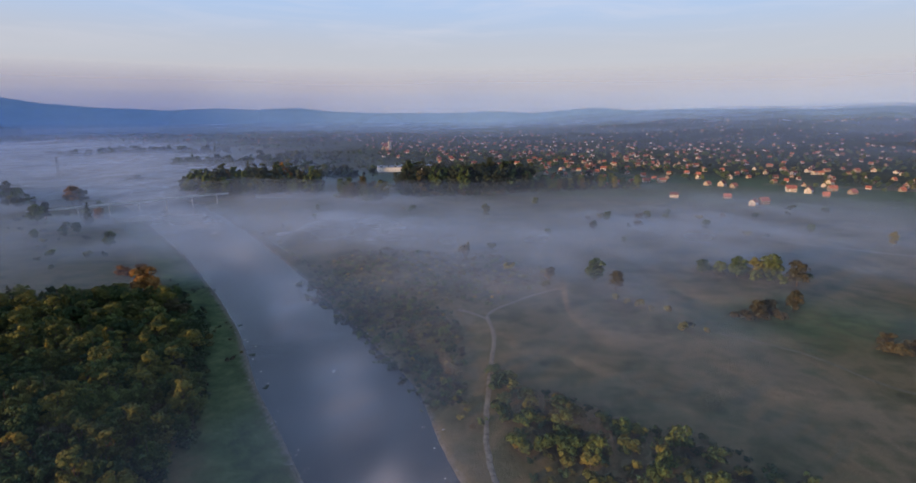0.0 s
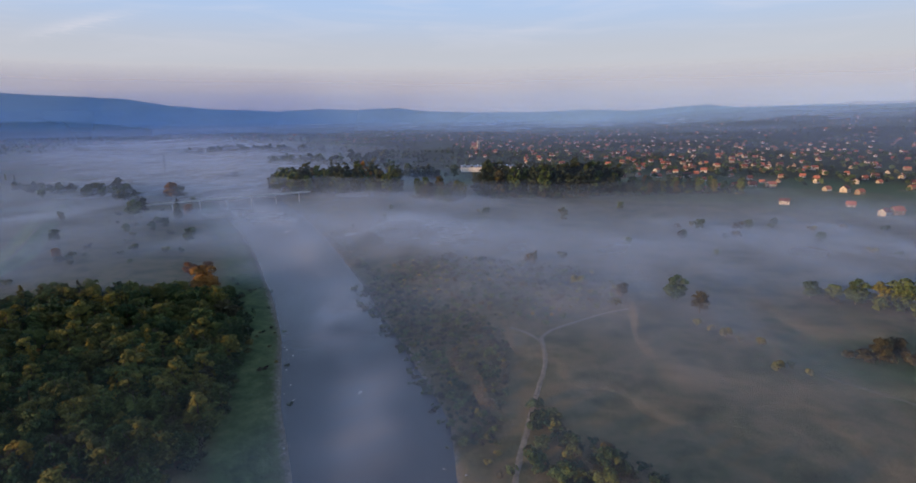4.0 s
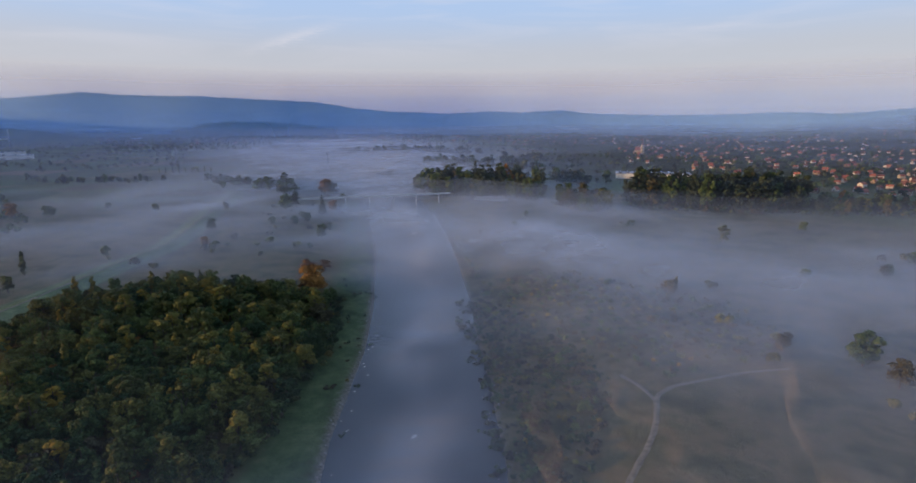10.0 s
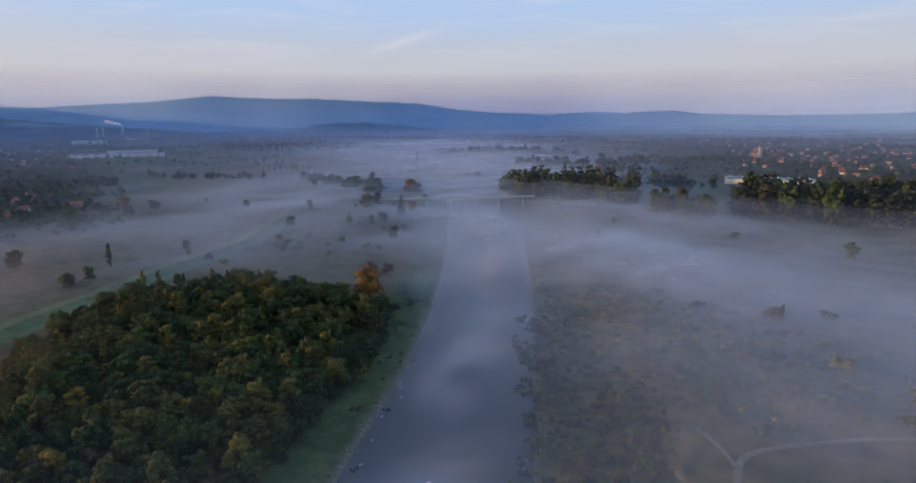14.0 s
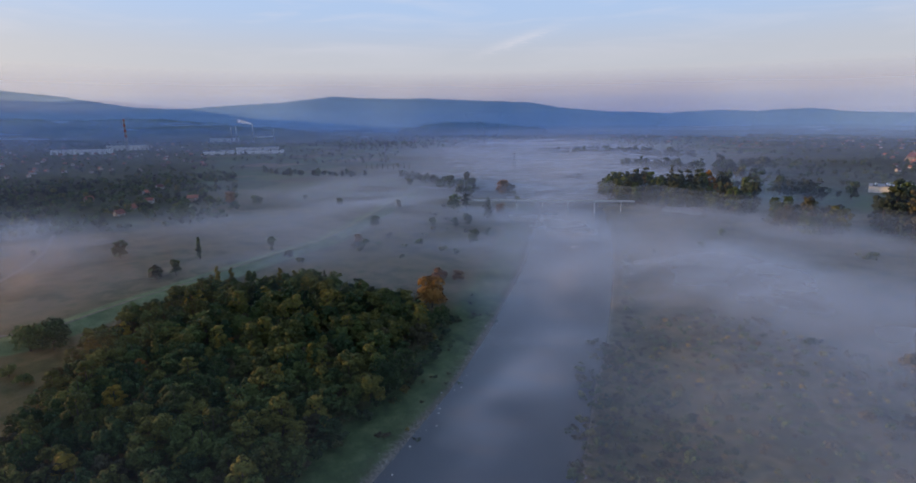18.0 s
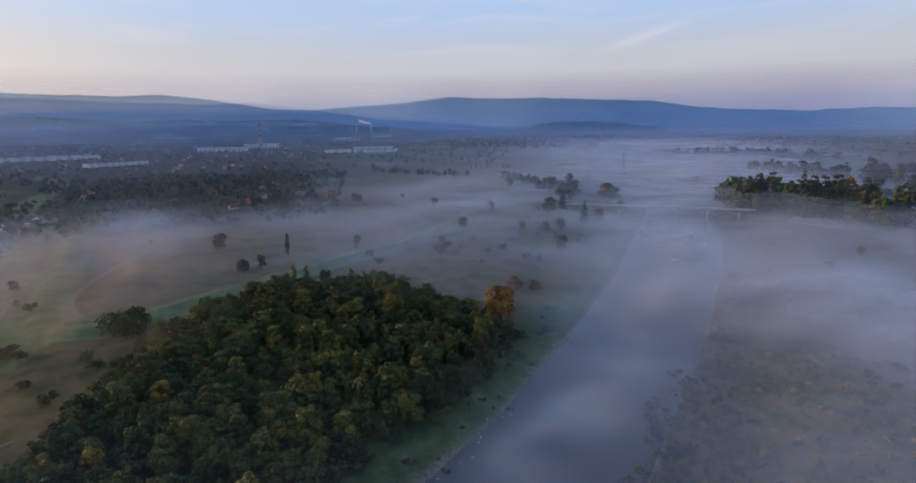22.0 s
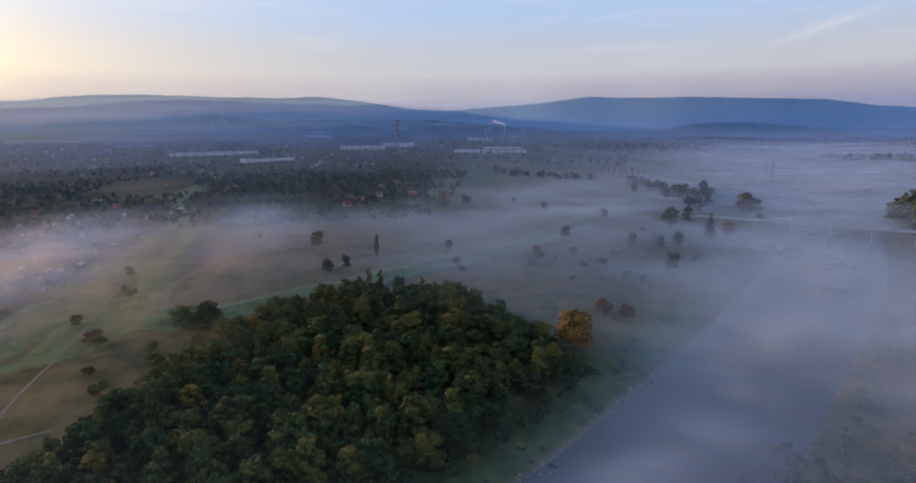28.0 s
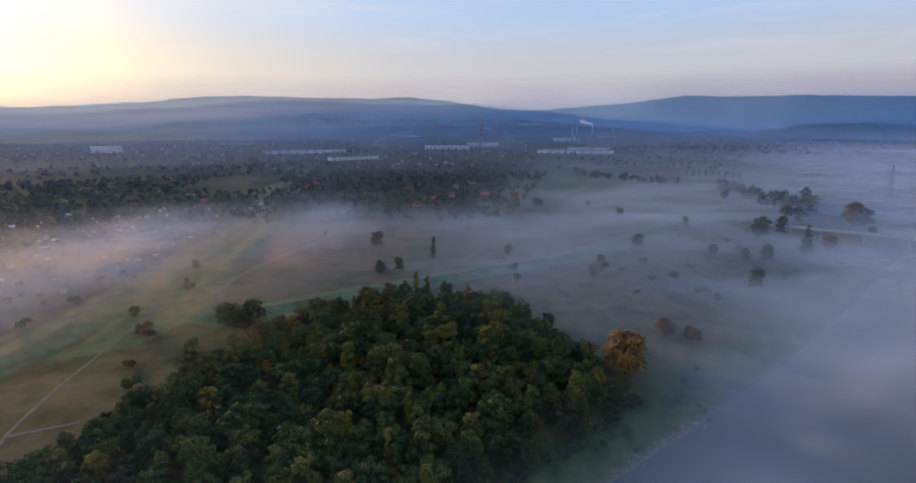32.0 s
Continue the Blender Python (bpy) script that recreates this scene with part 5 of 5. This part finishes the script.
allotments()
wall_far = mat("far_pale_plaster", ((0.13, 0.10, 0.08), (0.22, 0.17, 0.13), (0.42, 0.37, 0.32)), 0.1, 0.85, island=0.9)
roof_far = mat("far_roofs", ((0.10, 0.07, 0.065), (0.20, 0.075, 0.05), (0.32, 0.12, 0.075)), 0.1, 0.8, island=0.8)


def far_houses(name, pts, size, label, seed):
    r = random.Random(seed)
    s, slots = Shape(), []
    for (x, y), z in zip(pts, land_many(pts)):
        w, d, h, a = r.uniform(9, 14) * size, r.uniform(8, 10) * size, r.uniform(3.2, 6.2) * size, r.uniform(-0.7, 1.3)
        k = Shape()
        k.poly([(-w / 2, -d / 2, -2), (w / 2, -d / 2, -2), (w / 2, d / 2, -2), (-w / 2, d / 2, -2), (-w / 2, -d / 2, h), (w / 2, -d / 2, h), (w / 2, d / 2, h), (-w / 2, d / 2, h), (-w / 2, 0, h + 3.6 * size), (w / 2, 0, h + 3.6 * size)],
               [(0, 1, 5, 4), (2, 3, 7, 6), (1, 2, 6, 9, 5), (3, 0, 4, 8, 7)])
        walls = len(k.f)
        gable(k, w, d, h, h + 3.8 * size, 0.5, 0.2)
        s.poly([(vx * math.cos(a) - vy * math.sin(a) + x, vx * math.sin(a) + vy * math.cos(a) + y, vz + float(z)) for vx, vy, vz in k.v], k.f)
        slots += [0] * walls + [1] * (len(k.f) - walls)
    me = s.mesh(name, [wall_far, roof_far])
    me.polygons.foreach_set("material_index", slots)
    return tagged(new(name, me), label, "houses", kind="stuff")


far_houses("town_houses_east", sector(-48, 12, 1200, 2000, 330, 41, 17, 0.8) + sector(-62, 26, 2000, 3300, 460, 42, 24, 0.8), 0.68, "many small pale houses with red roofs in the eastern town", 43)
far_houses("town_houses_west", sector(74, 126, 1250, 2900, 430, 44, 20, 0.8), 0.72, "pale houses and blocks of the hazy western town", 45)
far_houses("houses_in_the_valley", sector(28, 62, 2300, 3200, 90, 46, 24, 0.8), 1.1, "a few pale houses across the far valley", 47)

# ---------------------------------------------------------------- church
copper = mat("dark_spire_metal", ((0.10, 0.055, 0.04), (0.17, 0.09, 0.06)), 1.0, 0.5)


def church(x, y, scale, turn):
    e = empty("church", Matrix.LocRotScale((x, y, float(land(x, y))), Euler((0, 0, turn)), (scale,) * 3))
    part_mesh("nave", Shape().box(-14, -7, -1, 14, 7, 11).poly([(-14, -7, 11), (-14, 7, 11), (-14, 0, 18.8)], [(0, 1, 2)]).poly([(14, -7, 11), (14, 7, 11), (14, 0, 18.8)], [(1, 0, 2)]).mesh("nave", plaster), e)
    part_mesh("roof", gable(Shape(), 28, 14, 11, 19, 0.6, 0.3).mesh("roof", roof_tile), e)
    tower = part_mesh("tower", Shape().box(14, -3.5, -1, 21, 3.5, 26).box(13.8, -3.7, 25.6, 21.2, 3.7, 26.3).mesh("tower", plaster), e)
    part_mesh("spire", Shape().tube([(17.5, 0, 26.3, 4.4), (17.5, 0, 30, 2.6), (17.5, 0, 44, 0.15)], 8).mesh("spire", copper), tower)
    aisle = Shape()
    aisle.box(-13, -11, -1, 12, -7, 6).box(-13, 7, -1, 12, 11, 6)
    part_mesh("aisle", aisle.mesh("aisle", plaster), e)
    win = Shape().box(-0.7, -0.12, 0, 0.7, 0.02, 4.2).poly([(-0.7, -0.12, 4.2), (0.7, -0.12, 4.2), (0, -0.12, 5.4)], [(0, 1, 2)]).mesh("window", glass_dark)
    for k in range(5):
        for sy, a in ((-7, 0), (7, math.pi)):
            w = part_mesh("window", win, e)
            w.location, w.rotation_euler = (-10.5 + 5 * k, sy, 6.2), (0, 0, a)
    tagged(e, "pale parish church with red roof and tall pointed spire", "church")


church(-253, 1689, 1.0, -0.9)

# ---------------------------------------------------------------- works, halls and chimneys in the west
hall_white = mat("pale_hall_cladding", ((0.62, 0.60, 0.55), (0.80, 0.78, 0.73)), 0.05, 0.7)
hall_roof = mat("grey_hall_roof", ((0.30, 0.30, 0.31), (0.42, 0.42, 0.44)), 0.05, 0.7)
smoke_grey = mat("chimney_concrete", ((0.30, 0.28, 0.27), (0.42, 0.40, 0.38)), 0.2, 0.9)
band_red = mat("chimney_red_band", ((0.30, 0.07, 0.05), (0.38, 0.10, 0.07)), 0.3, 0.8)


def hall(a, b, depth, height, label):
    """A long hall whose front runs from a to b."""
    a, b = Vector((*a, 0)), Vector((*b, 0))
    way = (b - a).normalized()
    length = (b - a).length
    mid = (a + b) / 2
    e = empty("industrial_hall", Matrix.LocRotScale((a.x, a.y, float(land(mid.x, mid.y))), Euler((0, 0, math.atan2(way.y, way.x))), None))
    part_mesh("wall", Shape().box(0, 0, -4, length, depth, height).mesh("wall", hall_white), e)
    part_mesh("roof", Shape().box(-0.5, -0.5, height, length + 0.5, depth + 0.5, height + 0.8).mesh("roof", hall_roof), e)
    light = Shape().box(-2.2, 2, 0, 2.2, depth - 2, 1.6).mesh("skylight", glass_dark)
    bay = Shape().box(-length / 40, -0.12, 0.3, length / 40, 0.02, height * 0.45).mesh("loading_door", smoke_grey)
    for k in range(9):
        part_mesh("skylight", light, e).location = (length * (k + 0.5) / 9, 0, height + 0.8)
        part_mesh("loading_door", bay, e).location = (length * (k + 0.5) / 9, 0, 0)
    tagged(e, label, "hall")


def chimney(x, y, height, base, banded, label):
    z = float(land(x, y))
    e = empty("factory_chimney", pose(x, y, z))
    rings = 12 if banded else 1
    for k in range(rings):
        z0, z1 = height * k / rings - (3 if k == 0 else 0), height * (k + 1) / rings
        r0, r1 = base * (1 - 0.5 * k / rings), base * (1 - 0.5 * (k + 1) / rings)
        part_mesh("ring", Shape().tube([(0, 0, z0, r0), (0, 0, z1, r1)], 14).mesh("ring", band_red if banded and k > 3 and k % 2 else smoke_grey, True), e)
    part_mesh("rim", Shape().tube([(0, 0, height - 0.6, base * 0.6), (0, 0, height + 0.3, base * 0.6)], 14).mesh("rim", smoke_grey), e)
    tagged(e, label, "chimney")


hall((-1876, -247), (-1933, 10), 60, 10, "long pale industrial hall at the edge of the town")
hall((-2140, 285), (-2070, 425), 70, 15, "sunlit pale factory hall with grey roof")
hall((-1758, 638), (-1662, 850), 60, 9, "very long white warehouse hall beyond the meadows")
hall((-1790, 745), (-1740, 868), 60, 15, "tall white warehouse hall")
hall((-2286, 462), (-2274, 592), 60, 17, "factory building beside the banded chimney")
hall((-2689, 938), (-2678, 1058), 60, 17, "pale works building of the far plant")
hall((-2885, 1221), (-2874, 1311), 60, 15, "works building of the far plant")
hall((-2087, -911), (-2064, -811), 30, 26, "pale apartment block above the western town")
hall((-1502, 22), (-1560, 142), 40, 8, "low grey industrial hall near the allotments")
hall((-60, 1075), (-175, 1050), 35, 8, "low grey hall before the church")
chimney(-2244, 517, 112, 5.5, True, "tall chimney with red and white bands")
chimney(-2521, 1068, 82, 4.0, False, "slim grey power plant chimney with smoke")
chimney(-2543, 1001, 72, 4.0, False, "slim grey power plant chimney")
chimney(-2549, 981, 70, 4.0, False, "slim grey power plant chimney")
chimney(-2490, 1152, 62, 3.5, False, "slim far chimney in haze")


def smoke(x, y, z, length, rise, bearing):
    """A plume of steam: soft puffs that grow and drift from the chimney's mouth."""
    m = mist_material("chimney_steam", (0.95, 0.93, 0.93), 0.06, 0.3, 0.7, low=0.4, high=1.4)
    bm = bmesh.new()
    b = radians(bearing)
    for k in range(9):
        t = k / 8
        at = Vector((x - math.sin(b) * length * t, y + math.cos(b) * length * t, z + rise * t ** 0.7))
        made = bmesh.ops.create_icosphere(bm, subdivisions=2, radius=3 + 7 * t, matrix=Matrix.Translation(at))
        for v in made["verts"]:
            v.co += (v.co - at) * 0.35 * noise.noise(v.co * 0.15)
    me = bpy.data.meshes.new("steam_plume")
    bm.to_mesh(me)
    bm.free()
    me.materials.append(m)
    me.shade_smooth()
    add_field(me, "mist_share", np.repeat(0.8 * (1 - np.arange(9) / 11), len(me.vertices) // 9))
    tagged(new("steam_plume", me), "white steam drifting from the plant chimney", "smoke", kind="stuff")


smoke(-2521, 1068, 86, 90, 16, 110)

# ---------------------------------------------------------------- power pylons
steel = mat("galvanised_steel", ((0.20, 0.20, 0.21), (0.30, 0.30, 0.31)), 1.0, 0.5, metal=0.6)


def bar(s, a, b, r):
    a, b = Vector(a), Vector(b)
    d = (b - a).normalized()
    u = d.orthogonal().normalized() * r
    v = d.cross(u)
    s.poly([a + u, a + v, a - u, a - v, b + u, b + v, b - u, b - v], [(0, 1, 5, 4), (1, 2, 6, 5), (2, 3, 7, 6), (3, 0, 4, 7), (3, 2, 1, 0), (4, 5, 6, 7)])


def pylon(x, y, height, turn):
    e = empty("power_pylon", pose(x, y, float(land(x, y)), 0, 0, turn))
    half = lambda z: 3.2 * (1 - z / height) + 0.35
    for sx, sy in ((1, 1), (1, -1), (-1, 1), (-1, -1)):
        s = Shape()
        bar(s, (sx * half(0), sy * half(0), -0.5), (sx * 0.35, sy * 0.35, height), 0.16)
        part_mesh("leg", s.mesh("leg", steel), e)
    s = Shape()
    for k in range(9):
        z0, z1 = height * k / 9, height * (k + 1) / 9
        for (ax, ay), (bx, by) in (((1, 1), (-1, 1)), ((-1, 1), (-1, -1)), ((-1, -1), (1, -1)), ((1, -1), (1, 1))):
            bar(s, (ax * half(z0), ay * half(z0), z0), (bx * half(z1), by * half(z1), z1), 0.09)
            bar(s, (bx * half(z0), by * half(z0), z0), (ax * half(z1), ay * half(z1), z1), 0.09)
    part_mesh("lattice", s.mesh("lattice", steel), e)
    for z, w in ((height * 0.72, 6.5), (height * 0.84, 5.0), (height * 0.95, 3.6)):
        s = Shape()
        bar(s, (-w, 0, z), (w, 0, z), 0.18)
        bar(s, (-w, 0, z), (0, 0, z + 1.8), 0.1)
        bar(s, (w, 0, z), (0, 0, z + 1.8), 0.1)
        part_mesh("crossarm", s.mesh("crossarm", steel), e)
    tagged(e, "grey steel lattice power pylon rising from the mist", "pylon")


pylon(-612, 812, 48, 40)
pylon(-1070, 850, 42, 40)

# ---------------------------------------------------------------- tracks and paths
gravel = mat("worn_gravel_track", ((0.10, 0.086, 0.06), (0.155, 0.132, 0.095), (0.21, 0.18, 0.13)), 0.6, 0.95, 0.3)
trodden = mat("trodden_grass_track", ((0.07, 0.066, 0.036), (0.10, 0.09, 0.05), (0.14, 0.12, 0.07)), 0.5, 0.95, 0.3)


def track(name, line, width, material, label, lift=0.14):
    pts = dense(line, 2.5)
    verts, r = [], random.Random(len(pts))
    for n, p in enumerate(pts):
        d = (pts[min(n + 1, len(pts) - 1)] - pts[max(n - 1, 0)]).normalized()
        side = Vector((-d.y, d.x, 0))
        for k in (-1.0, -0.5, 0.0, 0.5, 1.0):
            w = width / 2 * k * (1 + (r.uniform(-0.22, 0.22) if abs(k) == 1 else 0))
            q = p + side * w
            verts.append((q.x, q.y, lift - 0.03 - (0.10 if abs(k) == 1 else 0)))
    z = land_many([v[:2] for v in verts])
    verts = [(x, y, h + float(g)) for (x, y, h), g in zip(verts, z)]
    faces = [(5 * n + k, 5 * n + k + 1, 5 * n + k + 6, 5 * n + k + 5) for n in range(len(pts) - 1) for k in range(4)]
    return tagged(new(name, mesh_of(name, verts, faces, material, True)), label, "path", kind="structure")


track("path_east", [(26, 118), (14, 142), (10, 163), (10, 181), (11, 197), (13, 221), (15, 241), (15, 256), (13, 270)], 2.0, gravel, "pale trodden path through the riverside scrub")
track("path_fork", [(13, 268), (13, 275), (16, 283), (22, 291), (30, 299), (41, 310), (56, 322)], 1.9, gravel, "pale fork of the path onto the meadow")
track("path_branch", [(13, 270), (8, 276), (3, 281), (-3, 285)], 1.9, gravel, "short pale branch of the meadow path")
track("path_west", [(-281, 148), (-284, 138), (-289, 131), (-298, 126), (-314, 122), (-338, 121), (-365, 126), (-396, 135), (-441, 154), (-500, 168), (-560, 176)], 3.2, gravel, "curved pale gravel lane inside the dike")
track("dike_path", [(-270, 150), (-277, 162), (-293, 187), (-305, 212), (-323, 248), (-345, 288), (-365, 333), (-386, 365), (-505, 500), (-640, 660)], 1.7, gravel, "narrow pale path along the dike's crest", 0.2)
track("dike_path_south", [(-130, 48), (-200, 60), (-253, 67), (-330, 66), (-393, 67), (-470, 72)], 1.6, gravel, "narrow pale path along the southern dike", 0.2)
track("field_track", [(-140, 110), (-160, 106), (-181, 103), (-205, 101), (-233, 100), (-269, 98), (-307, 93), (-350, 90)], 1.5, gravel, "faint wheel track across the rough meadow")
track("field_track_short", [(-160, 106), (-163, 114), (-167, 124)], 1.8, gravel, "short pale track into the wood")
track("road_east", [(250, 470), (276, 444), (307, 421), (340, 400), (420, 360)], 4.0, gravel, "pale road across the eastern meadow")
track("dike_path_east", [(200, 175), (167, 200), (150, 232), (122, 255)], 1.6, trodden, "faint track along the eastern meadow's edge")
track("bridge_road_west", [(-452, 538), (-490, 516), (-550, 510), (-630, 525)], 4.0, gravel, "pale road leading to the footbridge")

# ---------------------------------------------------------------- stones in the river
stone = mat("river_stones", ((0.10, 0.095, 0.085), (0.18, 0.17, 0.155), (0.27, 0.255, 0.23)), 1.5, 0.85, 0.3, vary=0.6)


def stones():
    r = random.Random(17)
    kinds = []
    for k in range(4):
        bm = bmesh.new()
        bmesh.ops.create_icosphere(bm, subdivisions=2, radius=0.5)
        for v in bm.verts:
            v.co *= 1 + 0.28 * noise.noise(v.co * 1.7 + Vector((k * 3.1, 0, 0)))
            v.co.z *= 0.6
        me = bpy.data.meshes.new("stone")
        bm.to_mesh(me)
        bm.free()
        me.materials.append(stone)
        kinds.append(me)
    for line, side in ((EAST_D, -1), (WEST_D, 1)):
        near = [p for p in line if 90 < p[1] < 330]
        for x, y in near:
            for _ in range(4):
                s = r.uniform(0.3, 0.9)
                px, py = x + r.uniform(-2.5, 1.8) * side, y + r.uniform(-7, 7)
                ob = new("river_stone", r.choice(kinds))
                ob.matrix_basis = Matrix.LocRotScale((px, py, max(WATER - 0.05, float(land(px, py)))), Euler((0, 0, r.uniform(0, 6))), (s, s * r.uniform(0.7, 1.2), s))
                tagged(ob, "rounded grey stone at the river's edge", "stone", "stones along the river")


stones()
